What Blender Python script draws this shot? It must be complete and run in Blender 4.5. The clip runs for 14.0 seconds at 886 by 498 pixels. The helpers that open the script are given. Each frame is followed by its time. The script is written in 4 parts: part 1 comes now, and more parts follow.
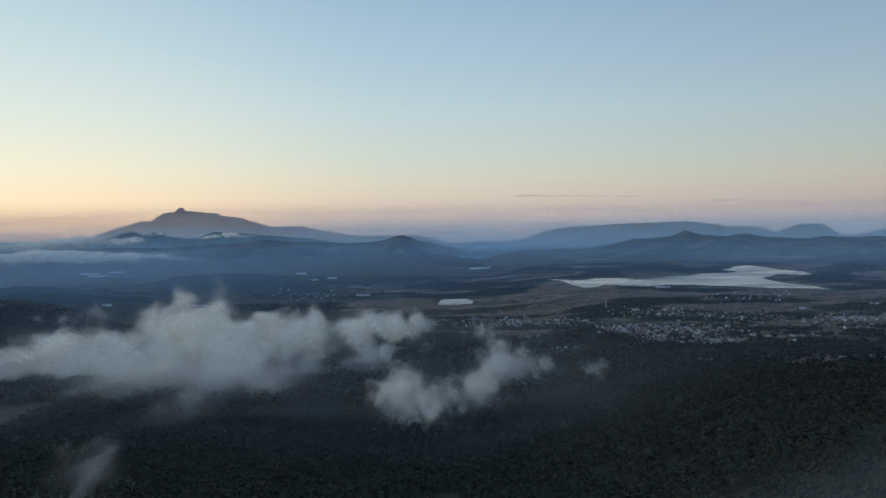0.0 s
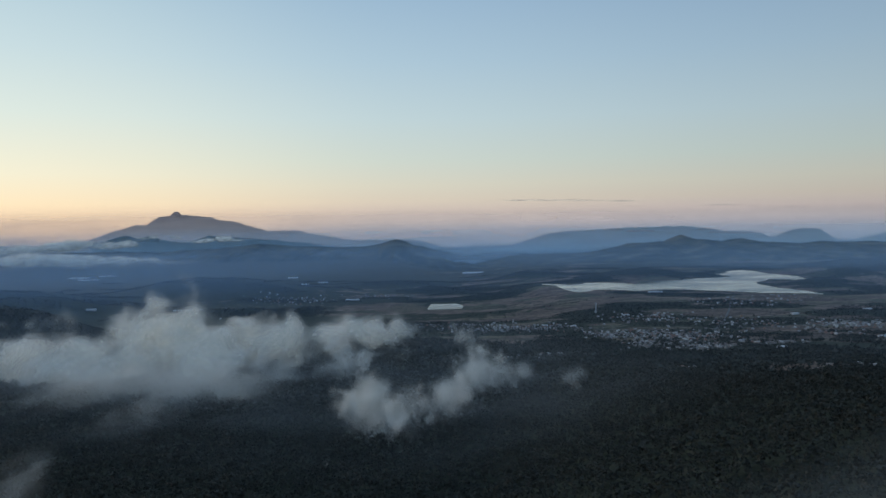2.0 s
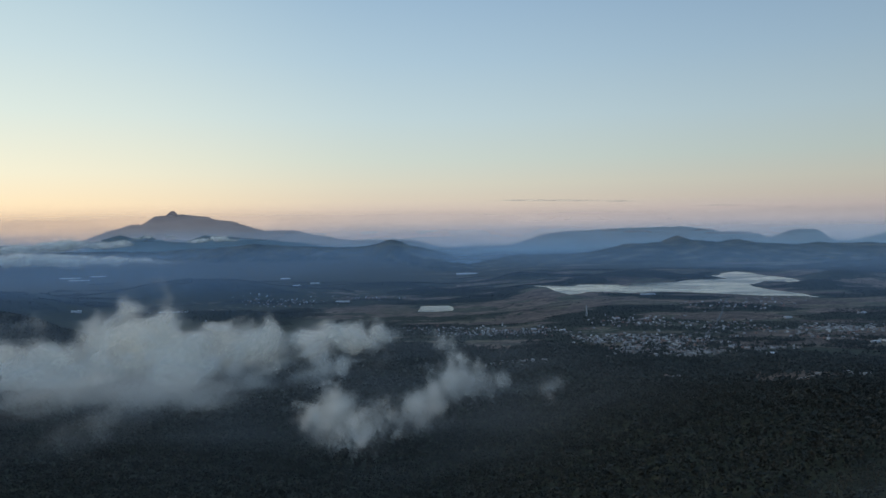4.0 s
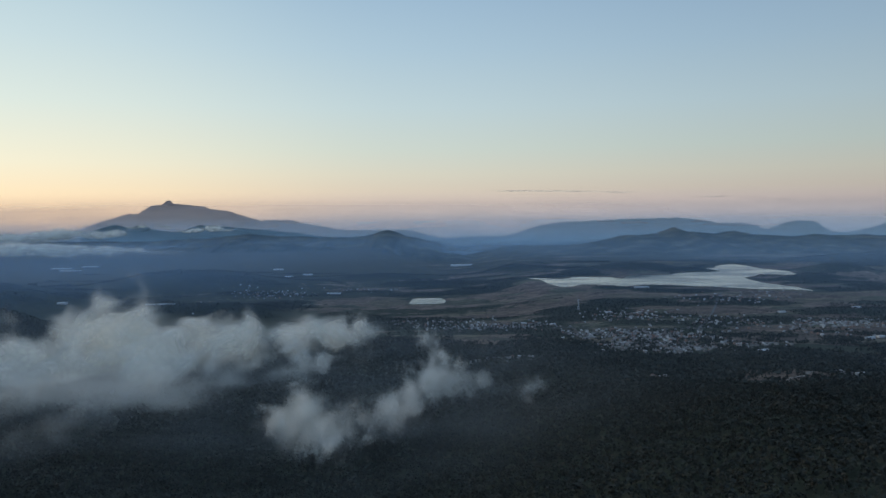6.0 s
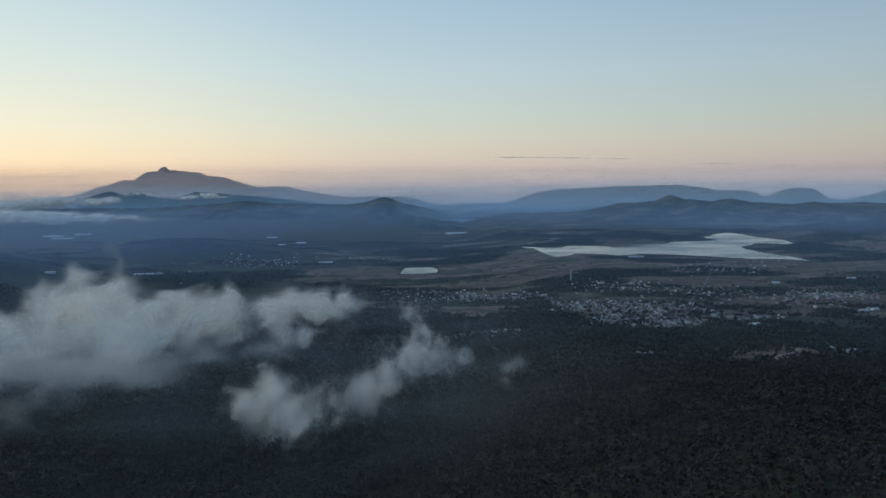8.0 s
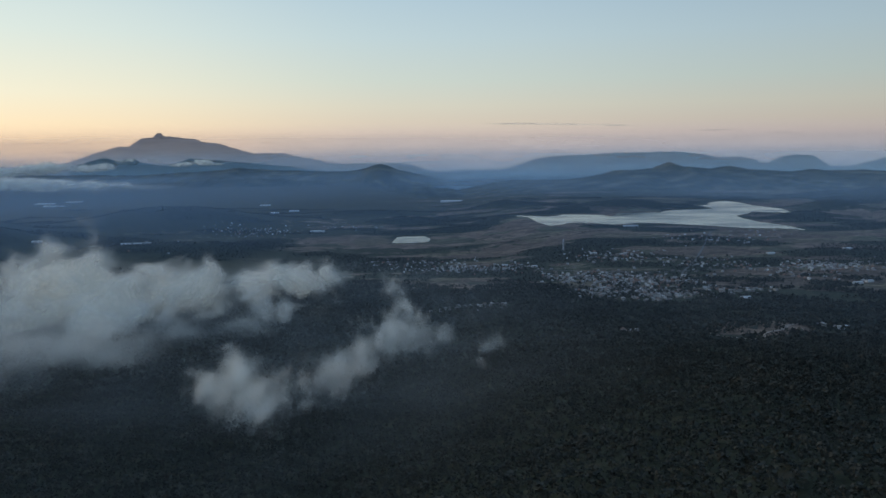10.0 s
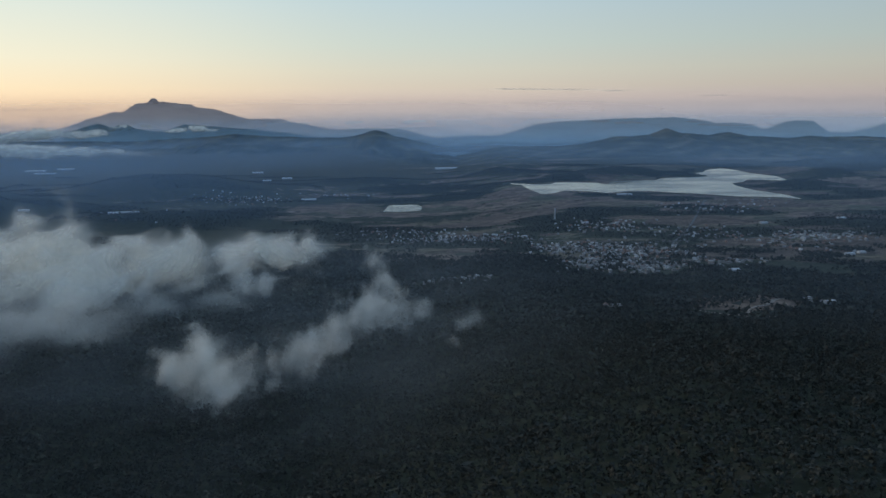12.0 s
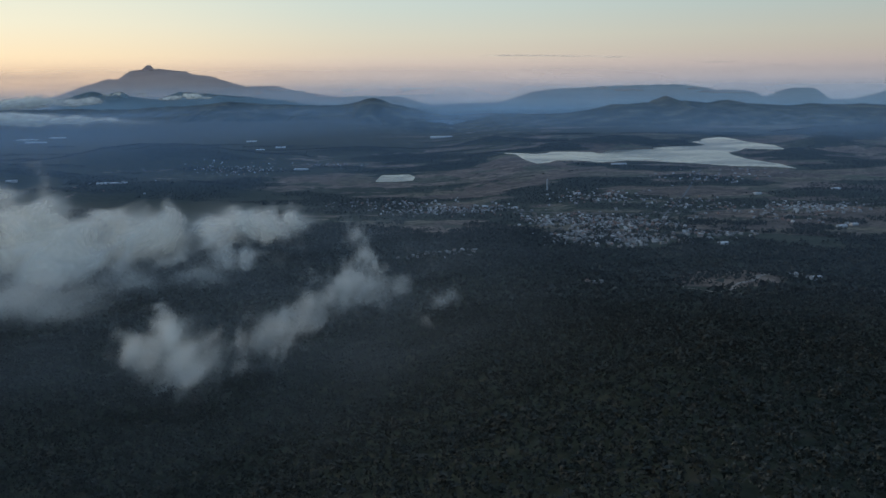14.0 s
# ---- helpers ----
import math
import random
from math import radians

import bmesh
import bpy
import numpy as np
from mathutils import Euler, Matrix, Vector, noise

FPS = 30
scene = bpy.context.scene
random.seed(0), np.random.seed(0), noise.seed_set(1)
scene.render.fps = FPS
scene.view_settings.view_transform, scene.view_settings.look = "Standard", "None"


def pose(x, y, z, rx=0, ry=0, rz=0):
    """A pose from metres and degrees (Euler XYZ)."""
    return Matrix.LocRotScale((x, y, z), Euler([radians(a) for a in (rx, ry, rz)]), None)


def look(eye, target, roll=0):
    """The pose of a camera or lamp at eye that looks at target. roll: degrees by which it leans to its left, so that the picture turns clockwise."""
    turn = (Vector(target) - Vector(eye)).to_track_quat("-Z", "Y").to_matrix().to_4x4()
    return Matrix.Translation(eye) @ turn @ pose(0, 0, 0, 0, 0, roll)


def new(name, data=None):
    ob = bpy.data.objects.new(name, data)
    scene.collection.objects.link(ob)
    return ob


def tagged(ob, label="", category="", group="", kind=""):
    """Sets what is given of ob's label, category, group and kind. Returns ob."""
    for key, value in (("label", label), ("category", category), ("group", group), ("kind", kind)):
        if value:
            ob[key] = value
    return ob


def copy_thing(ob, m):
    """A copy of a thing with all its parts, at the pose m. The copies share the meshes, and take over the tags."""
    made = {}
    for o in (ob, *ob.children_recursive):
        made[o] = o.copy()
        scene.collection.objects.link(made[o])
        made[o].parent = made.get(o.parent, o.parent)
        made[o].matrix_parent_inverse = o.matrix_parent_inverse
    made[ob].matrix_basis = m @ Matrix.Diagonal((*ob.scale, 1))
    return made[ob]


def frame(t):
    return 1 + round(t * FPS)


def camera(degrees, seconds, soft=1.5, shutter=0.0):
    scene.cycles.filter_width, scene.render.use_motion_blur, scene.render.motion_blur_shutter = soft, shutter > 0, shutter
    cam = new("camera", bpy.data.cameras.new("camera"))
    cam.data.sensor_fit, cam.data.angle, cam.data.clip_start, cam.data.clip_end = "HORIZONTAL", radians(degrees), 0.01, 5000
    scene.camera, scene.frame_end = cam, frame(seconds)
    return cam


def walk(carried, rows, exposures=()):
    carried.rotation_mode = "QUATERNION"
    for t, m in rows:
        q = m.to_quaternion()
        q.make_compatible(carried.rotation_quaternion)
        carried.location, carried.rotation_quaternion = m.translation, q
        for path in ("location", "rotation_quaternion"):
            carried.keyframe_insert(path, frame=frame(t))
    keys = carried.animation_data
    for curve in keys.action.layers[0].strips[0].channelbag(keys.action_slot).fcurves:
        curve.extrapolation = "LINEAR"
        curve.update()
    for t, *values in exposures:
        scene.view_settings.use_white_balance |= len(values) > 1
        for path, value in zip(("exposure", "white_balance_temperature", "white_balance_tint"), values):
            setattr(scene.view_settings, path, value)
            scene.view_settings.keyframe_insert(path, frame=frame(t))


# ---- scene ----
# A valley at dawn seen from the air, built at a scale of about 1 : 5, because the mountains on its far side
# must stay inside the five kilometres that the camera can see.
cam = camera(61.0, 14.0)
ROWS = [
    (0, 0.00, -0.00, 90.00, 0.000, -2.291, 1.015),
    (0.5, 2.49, 2.44, 89.39, -0.057, -2.176, 1.033),
    (1, 4.95, 4.91, 88.97, -0.099, -2.075, 1.007),
    (1.5, 7.38, 7.46, 88.88, -0.138, -2.007, 0.975),
    (2, 9.78, 10.06, 89.12, -0.178, -1.965, 0.939),
    (2.5, 12.27, 12.67, 89.54, -0.203, -1.957, 0.912),
    (3, 14.79, 15.25, 90.05, -0.227, -1.963, 0.896),
    (5.5, 25.30, 28.90, 91.88, -0.388, -2.321, 0.689),
    (6, 27.06, 31.41, 92.34, -0.422, -2.740, 0.637),
    (6.5, 28.85, 33.92, 92.82, -0.445, -3.303, 0.632),
    (7, 30.71, 36.47, 93.36, -0.467, -3.952, 0.610),
    (7.5, 32.60, 39.07, 93.97, -0.501, -4.620, 0.593),
    (8, 34.59, 41.63, 94.59, -0.518, -5.293, 0.564),
    (10.5, 44.08, 54.06, 96.74, -0.641, -8.469, 0.533),
    (11, 46.00, 55.81, 97.21, -0.667, -9.114, 0.515),
    (11.5, 47.95, 57.46, 97.67, -0.680, -9.761, 0.498),
    (12, 49.90, 59.07, 98.12, -0.719, -10.415, 0.518),
    (12.5, 51.84, 60.68, 98.59, -0.718, -11.037, 0.534),
    (13, 53.85, 62.27, 99.06, -0.738, -11.653, 0.536),
    (13.5, 55.83, 63.73, 99.47, -0.754, -12.258, 0.535),
    (14, 57.83, 65.07, 99.86, -0.756, -12.856, 0.558),
]
walk(cam, [(t, pose(x, y, z, 90 + pitch, roll, yaw)) for t, x, y, z, yaw, pitch, roll in ROWS])

# ---- light: a clear sky just before sunrise, the glow low on the far left ----
SUN_AZIMUTH = radians(62)      # to the left of straight ahead
world = bpy.data.worlds.new("dawn_sky")
scene.world = world
world.use_nodes = True
wt = world.node_tree
wt.nodes.clear()


def node(tree, kind, **values):
    n = tree.nodes.new(kind)
    for key, value in values.items():
        if key.startswith("i_"):
            n.inputs[int(key[2:])].default_value = value
    return n


def ramp(tree, source, stops, smooth="LINEAR"):
    n = tree.nodes.new("ShaderNodeValToRGB")
    n.color_ramp.interpolation = smooth
    els = n.color_ramp.elements
    while len(els) < len(stops):
        els.new(0.5)
    for el, (at, col) in zip(els, stops):
        el.position = at
        el.color = (*col, 1) if len(col) == 3 else col
    tree.links.new(source, n.inputs[0])
    return n


def calc(tree, op, a, b=None, clamp=False):
    n = tree.nodes.new("ShaderNodeMath")
    n.operation, n.use_clamp = op, clamp
    for k, v in enumerate((a, b)):
        if v is None:
            continue
        if isinstance(v, (int, float)):
            n.inputs[k].default_value = v
        else:
            tree.links.new(v, n.inputs[k])
    return n.outputs[0]


def srgb(r, g, b):
    return tuple((c / 255 / 12.92 if c <= 10 else ((c / 255 + 0.055) / 1.055) ** 2.4) for c in (r, g, b))


wgeo = node(wt, "ShaderNodeTexCoord")
wsep = node(wt, "ShaderNodeSeparateXYZ")
wt.links.new(wgeo.outputs["Generated"], wsep.inputs[0])
# height above the horizon, 0 at 3 degrees below it and 1 at 42 degrees above
high = calc(wt, "DIVIDE", calc(wt, "ADD", wsep.outputs[2], 0.05), 0.72, True)
cool = ramp(wt, high, [(0.0, srgb(160, 172, 190)), (0.050, srgb(182, 184, 194)), (0.072, srgb(198, 190, 192)), (0.090, srgb(208, 194, 188)),
                       (0.112, srgb(211, 201, 187)), (0.140, srgb(211, 209, 194)), (0.185, srgb(200, 212, 205)), (0.26, srgb(188, 209, 216)),
                       (0.36, srgb(170, 197, 215)), (0.47, srgb(152, 182, 208)), (0.70, srgb(146, 175, 204)), (1.0, srgb(136, 165, 199))])
warm = ramp(wt, high, [(0.0, srgb(206, 184, 166)), (0.050, srgb(246, 206, 170)), (0.080, srgb(249, 214, 174)), (0.112, srgb(246, 226, 190)),
                       (0.16, srgb(236, 231, 208)), (0.26, srgb(212, 224, 219)), (0.36, srgb(193, 213, 220)), (0.47, srgb(174, 200, 214)),
                       (0.70, srgb(160, 188, 208)), (1.0, srgb(138, 167, 199))])
# nearness to the sun's bearing
flat = calc(wt, "ADD", calc(wt, "MULTIPLY", wsep.outputs[0], -math.sin(SUN_AZIMUTH)), calc(wt, "MULTIPLY", wsep.outputs[1], math.cos(SUN_AZIMUTH)))
side = ramp(wt, calc(wt, "MULTIPLY", calc(wt, "ADD", flat, 1.0), 0.5), [(0.0, (0, 0, 0)), (0.55, (0.02, 0.02, 0.02)), (0.75, (0.16, 0.16, 0.16)), (0.93, (0.8, 0.8, 0.8)), (1.0, (1, 1, 1))], "EASE")
wmix = node(wt, "ShaderNodeMix")
wmix.data_type = "RGBA"
wt.links.new(side.outputs[0], wmix.inputs["Factor"])
wt.links.new(cool.outputs[0], wmix.inputs[6])
wt.links.new(warm.outputs[0], wmix.inputs[7])
dim = ramp(wt, calc(wt, "MULTIPLY", calc(wt, "ADD", flat, 1.0), 0.5), [(0.0, (0.72, 0.74, 0.78)), (0.45, (0.74, 0.76, 0.79)), (0.72, (0.96, 0.97, 0.98)), (0.9, (1.15, 1.12, 1.07)), (1.0, (1.26, 1.22, 1.14))])
wmul = node(wt, "ShaderNodeMix")
wmul.data_type, wmul.blend_type = "RGBA", "MULTIPLY"
wmul.inputs["Factor"].default_value = 1.0
wt.links.new(wmix.outputs[2], wmul.inputs[6])
wt.links.new(dim.outputs[0], wmul.inputs[7])
back = node(wt, "ShaderNodeBackground")
back.inputs["Strength"].default_value = 1.0
wt.links.new(wmul.outputs[2], back.inputs[0])
wt.links.new(back.outputs[0], node(wt, "ShaderNodeOutputWorld").inputs[0])

sun = new("sun", bpy.data.lights.new("sun", "SUN"))
sun.data.energy, sun.data.angle, sun.data.color = 1.3, radians(14), (1.0, 0.80, 0.60)
sun.matrix_world = look((-math.sin(SUN_AZIMUTH) * 100, math.cos(SUN_AZIMUTH) * 100, 5), (0, 0, 0))

# ---- noise on arrays ----


def lattice(ix, iy, iz, seed):
    h = (ix * 374761393 + iy * 668265263 + iz * 2147483647 + seed * 974634577) & 0xFFFFFFFF
    h = ((h ^ (h >> 13)) * 1274126177) & 0xFFFFFFFF
    return ((h ^ (h >> 16)) & 0xFFFF) / 65535.0


def value_noise(x, y, z, seed=0):
    x, y, z = np.broadcast_arrays(np.asarray(x, float), np.asarray(y, float), np.asarray(z, float))
    ix, iy, iz = (np.floor(v).astype(np.int64) for v in (x, y, z))
    fx, fy, fz = x - ix, y - iy, z - iz
    fx, fy, fz = (f * f * (3 - 2 * f) for f in (fx, fy, fz))
    out = 0
    for a in (0, 1):
        for b in (0, 1):
            for c in (0, 1):
                w = (fx if a else 1 - fx) * (fy if b else 1 - fy) * (fz if c else 1 - fz)
                out = out + w * lattice(ix + a, iy + b, iz + c, seed)
    return out


def fbm(x, y, z=0.0, octaves=4, seed=0, gain=0.5):
    total, amp, norm = 0, 1.0, 0
    for k in range(octaves):
        total = total + amp * value_noise(np.asarray(x) * 2 ** k, np.asarray(y) * 2 ** k, np.asarray(z) * 2 ** k, seed + k)
        norm += amp
        amp *= gain
    return total / norm


def ease(v):
    v = np.clip(v, 0, 1)
    return v * v * (3 - 2 * v)


# ---- materials ----


def material(name):
    m = bpy.data.materials.new(name)
    m.use_nodes = True
    t = m.node_tree
    return m, t, t.nodes["Principled BSDF"]


def coloured(name, stops, scale=1.0, rough=0.9, detail=6.0, bump=0.0, second=None, space="Object"):
    """Noise-driven colours at one scale, darkened and lightened at a second one."""
    m, t, b = material(name)
    tc = t.nodes.new("ShaderNodeTexCoord")
    n1 = t.nodes.new("ShaderNodeTexNoise")
    n1.inputs["Scale"].default_value, n1.inputs["Detail"].default_value = scale, detail
    t.links.new(tc.outputs[space], n1.inputs["Vector"])
    r = ramp(t, n1.outputs[0], stops)
    n2 = t.nodes.new("ShaderNodeTexNoise")
    n2.inputs["Scale"].default_value, n2.inputs["Detail"].default_value = second or scale * 9, 3
    t.links.new(tc.outputs[space], n2.inputs["Vector"])
    v = ramp(t, n2.outputs[0], [(0.3, (0.6, 0.6, 0.6)), (0.7, (1.25, 1.25, 1.25))])
    mul = t.nodes.new("ShaderNodeMix")
    mul.data_type, mul.blend_type = "RGBA", "MULTIPLY"
    mul.inputs["Factor"].default_value = 1
    t.links.new(r.outputs[0], mul.inputs[6])
    t.links.new(v.outputs[0], mul.inputs[7])
    t.links.new(mul.outputs[2], b.inputs["Base Color"])
    b.inputs["Roughness"].default_value = rough
    b.inputs["Specular IOR Level"].default_value = 0.15
    if bump:
        bp = t.nodes.new("ShaderNodeBump")
        bp.inputs["Strength"].default_value = bump
        t.links.new(n2.outputs[0], bp.inputs["Height"])
        t.links.new(bp.outputs[0], b.inputs["Normal"])
    return m


def mesh_from(name, verts, faces, mat, smooth=False):
    """One mesh object from arrays of vertices and of faces that all have the same number of corners."""
    verts, faces = np.asarray(verts, np.float32), np.asarray(faces, np.int32)
    me = bpy.data.meshes.new(name)
    k = faces.shape[1]
    me.vertices.add(len(verts))
    me.vertices.foreach_set("co", verts.ravel())
    me.loops.add(faces.size)
    me.loops.foreach_set("vertex_index", faces.ravel())
    me.polygons.add(len(faces))
    me.polygons.foreach_set("loop_start", np.arange(0, faces.size, k, dtype=np.int32))
    if smooth:
        me.polygons.foreach_set("use_smooth", np.ones(len(faces), bool))
    me.update(calc_edges=True)
    if mat:
        me.materials.append(mat)
    return me


def grid_faces(nu, nv):
    i = np.arange(nu * nv).reshape(nu, nv)
    return np.stack([i[:-1, :-1], i[1:, :-1], i[1:, 1:], i[:-1, 1:]], -1).reshape(-1, 4)


# ---- the lie of the land ----
SLOPE_Y = (-900, -300, 0, 90, 160, 230, 340, 430, 510, 570, 650, 800)
SLOPE_Z = (82, 78, 71, 64, 53, 39, 22, 12, 6.5, 2.5, 0.8, 0.6)
HOLLOW_Z = (82, 76, 56, 37, 27, 21, 14, 8.5, 5, 2, 0.8, 0.6)
LAKE = [(148, 1085), (169, 1075), (190, 1059), (208, 1067), (217, 1089), (273, 1079), (275, 1056), (283, 1059), (294, 1093), (320, 1115), (360, 1101), (370, 1144), (429, 1145), (455, 1161),
        (451, 1220), (476, 1238), (483, 1265), (529, 1311), (536, 1263), (532, 1210), (549, 1149), (534, 1081), (513, 1087), (487, 1103), (469, 1072), (442, 1048), (439, 1016), (439, 965),
        (452, 918), (452, 869), (433, 889), (394, 901), (357, 933), (316, 962), (283, 965), (256, 950), (230, 974), (207, 980), (194, 953), (177, 943), (172, 971), (164, 1057)]
POND = [(-8, 899), (-5, 958), (29, 960), (36, 936), (34, 905), (14, 897)]
POND_Z = -13.0


def inside(x, y, outline):
    hit = np.zeros(np.shape(x), bool)
    for (x0, y0), (x1, y1) in zip(outline, outline[1:] + outline[:1]):
        cross = (y0 > y) != (y1 > y)
        with np.errstate(divide="ignore", invalid="ignore"):
            at = (x1 - x0) * (y - y0) / (y1 - y0 + 1e-9) + x0
        hit ^= cross & (x < at)
    return hit


def off_shore(x, y, outline):
    """Distance to the outline, in metres."""
    best = np.full(np.shape(x), 1e9)
    for (x0, y0), (x1, y1) in zip(outline, outline[1:] + outline[:1]):
        dx, dy = x1 - x0, y1 - y0
        k = np.clip(((x - x0) * dx + (y - y0) * dy) / (dx * dx + dy * dy), 0, 1)
        best = np.minimum(best, np.hypot(x - x0 - k * dx, y - y0 - k * dy))
    return best


# low wooded hills: x, y, height, half width, half depth
KNOLLS = [(330, 1190, 11, 95, 45), (150, 1290, 9, 40, 45), (520, 1010, 9, 42, 32), (600, 1130, 13, 70, 55), (690, 980, 8, 60, 40), (480, 1068, 4, 25, 10),
          (-330, 1120, 26, 170, 120), (-520, 900, 30, 170, 130), (-60, 1250, 8, 110, 50), (-230, 820, 14, 110, 70), (-330, 560, 34, 90, 80), (820, 1350, 16, 160, 80),
          (60, 1010, 3, 45, 20), (-10, 1130, 7, 55, 25), (390, 690, 4, 50, 25)]


def ground_height(x, y):
    x, y = np.broadcast_arrays(np.asarray(x, float), np.asarray(y, float))
    bend = 26 * (fbm(x / 120, y / 240, octaves=3, seed=3) - 0.5) * ease((620 - y) / 250)
    z = sum(np.interp(y + bend + s, SLOPE_Y, SLOPE_Z) for s in (-36, -18, 0, 18, 36)) / 5
    # the slope is lowered on the left to set clouds deeper in the camera's view
    left = sum(np.interp(y + bend + s, SLOPE_Y, HOLLOW_Z) for s in (-36, -18, 0, 18, 36)) / 5
    z = z + (left - z) * ease((105 - x) / 95)
    # gullies and spurs on the forested mountainside
    z = z + ease((560 - y) / 200) * (9 * (fbm(x / 75, y / 110, octaves=4, seed=11) - 0.5) + 2.5 * (fbm(x / 16, y / 16, octaves=3, seed=15) - 0.5))
    # the plain is lowered on the left to fit the camera's view of the pond
    z = z - 13.6 * ease((230 - x) / 210) * ease((y - 570) / 260)
    for kx, ky, h, wx, wy in KNOLLS:
        d = ((x - kx) / wx) ** 2 + ((y - ky) / wy) ** 2
        z = z + h * np.exp(-d * 1.6) * (0.7 + 0.6 * fbm(x / 40, y / 40, octaves=3, seed=21))
    # beyond the wooded ridge the land is lowered, so the ridge hides it from the camera
    z = z - 62 * ease((y - 1480) / 1000) * ease((x + 200) / 300)
    z = z + ease((y - 560) / 200) * 1.2 * (fbm(x / 60, y / 60, octaves=3, seed=31) - 0.4)
    return z


def land(x, y):
    z = ground_height(x, y)
    shape = np.shape(z)
    x, y = np.broadcast_arrays(np.asarray(x, float), np.asarray(y, float))
    near = (x > 60) & (x < 680) & (y > 780) & (y < 1420)
    if near.any():
        d = np.zeros(shape)
        d[near] = off_shore(x[near], y[near], LAKE) * np.where(inside(x[near], y[near], LAKE), -1, 1)
        zn = z[near]
        dn = d[near]
        zn = np.where(dn < 0, np.maximum(-3.0, dn * 0.12), 0.3 + (zn - 0.3) * ease(dn / 60))
        z = z.copy()
        z[near] = zn
    near = (x > -60) & (x < 90) & (y > 840) & (y < 1020)
    if near.any():
        dn = off_shore(x[near], y[near], POND) * np.where(inside(x[near], y[near], POND), -1, 1)
        z[near] = np.where(dn < 0, POND_Z - 1.2, POND_Z + 0.35 + (np.maximum(z[near], POND_Z + 0.5) - POND_Z - 0.35) * ease(dn / 18))
    return z


def spaced(a, b, n, near, spread):
    u = np.linspace(np.arcsinh((a - near) / spread), np.arcsinh((b - near) / spread), n)
    return near + spread * np.sinh(u)


# ---- ground material: dry fields, dark woods and a forested slope ----
def ground_material():
    m, t, b = material("valley_ground")
    tc = t.nodes.new("ShaderNodeTexCoord")
    warp = t.nodes.new("ShaderNodeTexNoise")
    warp.inputs["Scale"].default_value, warp.inputs["Detail"].default_value = 0.012, 3
    t.links.new(tc.outputs["Object"], warp.inputs["Vector"])
    vadd = t.nodes.new("ShaderNodeVectorMath")
    vadd.operation = "MULTIPLY_ADD"
    t.links.new(warp.outputs["Color"], vadd.inputs[0])
    vadd.inputs[1].default_value = (40, 40, 0)
    t.links.new(tc.outputs["Object"], vadd.inputs[2])
    stretch = t.nodes.new("ShaderNodeMapping")
    stretch.inputs["Rotation"].default_value = (0, 0, 0.35)
    stretch.inputs["Scale"].default_value = (0.020, 0.032, 0.0)
    t.links.new(vadd.outputs[0], stretch.inputs["Vector"])
    cells = t.nodes.new("ShaderNodeTexVoronoi")
    cells.feature = "F1"
    cells.distance = "CHEBYCHEV"
    cells.inputs["Scale"].default_value = 1.0
    t.links.new(stretch.outputs[0], cells.inputs["Vector"])
    csep = t.nodes.new("ShaderNodeSeparateColor")
    t.links.new(cells.outputs["Color"], csep.inputs[0])
    fields = ramp(t, csep.outputs[0], [(0.0, (0.130, 0.100, 0.082)), (0.2, (0.165, 0.125, 0.100)), (0.42, (0.140, 0.118, 0.086)), (0.6, (0.185, 0.140, 0.112)),
                                       (0.78, (0.110, 0.108, 0.076)), (0.9, (0.090, 0.090, 0.066)), (1.0, (0.150, 0.120, 0.100))], "CONSTANT")
    # each field is split again into strips of differing tone
    strips = t.nodes.new("ShaderNodeTexVoronoi")
    strips.distance = "CHEBYCHEV"
    strips.inputs["Scale"].default_value = 3.4
    t.links.new(stretch.outputs[0], strips.inputs["Vector"])
    ssep = t.nodes.new("ShaderNodeSeparateColor")
    t.links.new(strips.outputs["Color"], ssep.inputs[0])
    tone = ramp(t, ssep.outputs[1], [(0.0, (0.72, 0.74, 0.76)), (1.0, (1.22, 1.18, 1.14))])
    toned = t.nodes.new("ShaderNodeMix")
    toned.data_type, toned.blend_type = "RGBA", "MULTIPLY"
    toned.inputs["Factor"].default_value = 1
    t.links.new(fields.outputs[0], toned.inputs[6])
    t.links.new(tone.outputs[0], toned.inputs[7])
    grain = t.nodes.new("ShaderNodeTexNoise")
    grain.inputs["Scale"].default_value, grain.inputs["Detail"].default_value = 0.22, 8
    t.links.new(tc.outputs["Object"], grain.inputs["Vector"])
    gv = ramp(t, grain.outputs[0], [(0.3, (0.55, 0.55, 0.55)), (0.7, (1.3, 1.3, 1.3))])
    f2 = t.nodes.new("ShaderNodeMix")
    f2.data_type, f2.blend_type = "RGBA", "MULTIPLY"
    f2.inputs["Factor"].default_value = 1
    t.links.new(toned.outputs[2], f2.inputs[6])
    t.links.new(gv.outputs[0], f2.inputs[7])
    woods = ramp(t, grain.outputs[0], [(0.3, (0.028, 0.034, 0.026)), (0.55, (0.044, 0.052, 0.036)), (0.72, (0.072, 0.064, 0.046))])
    big = t.nodes.new("ShaderNodeTexNoise")
    big.inputs["Scale"].default_value, big.inputs["Detail"].default_value = 0.0062, 5
    big.inputs["Roughness"].default_value = 0.62
    sc = t.nodes.new("ShaderNodeMapping")
    sc.inputs["Scale"].default_value = (0.8, 1.5, 0)
    t.links.new(tc.outputs["Object"], sc.inputs["Vector"])
    t.links.new(sc.outputs[0], big.inputs["Vector"])
    at = t.nodes.new("ShaderNodeAttribute")
    at.attribute_name = "wooded"
    mask = calc(t, "ADD", big.outputs[0], calc(t, "SUBTRACT", at.outputs["Fac"], 0.5))
    scrub = t.nodes.new("ShaderNodeTexNoise")
    scrub.inputs["Scale"].default_value, scrub.inputs["Detail"].default_value = 0.09, 4
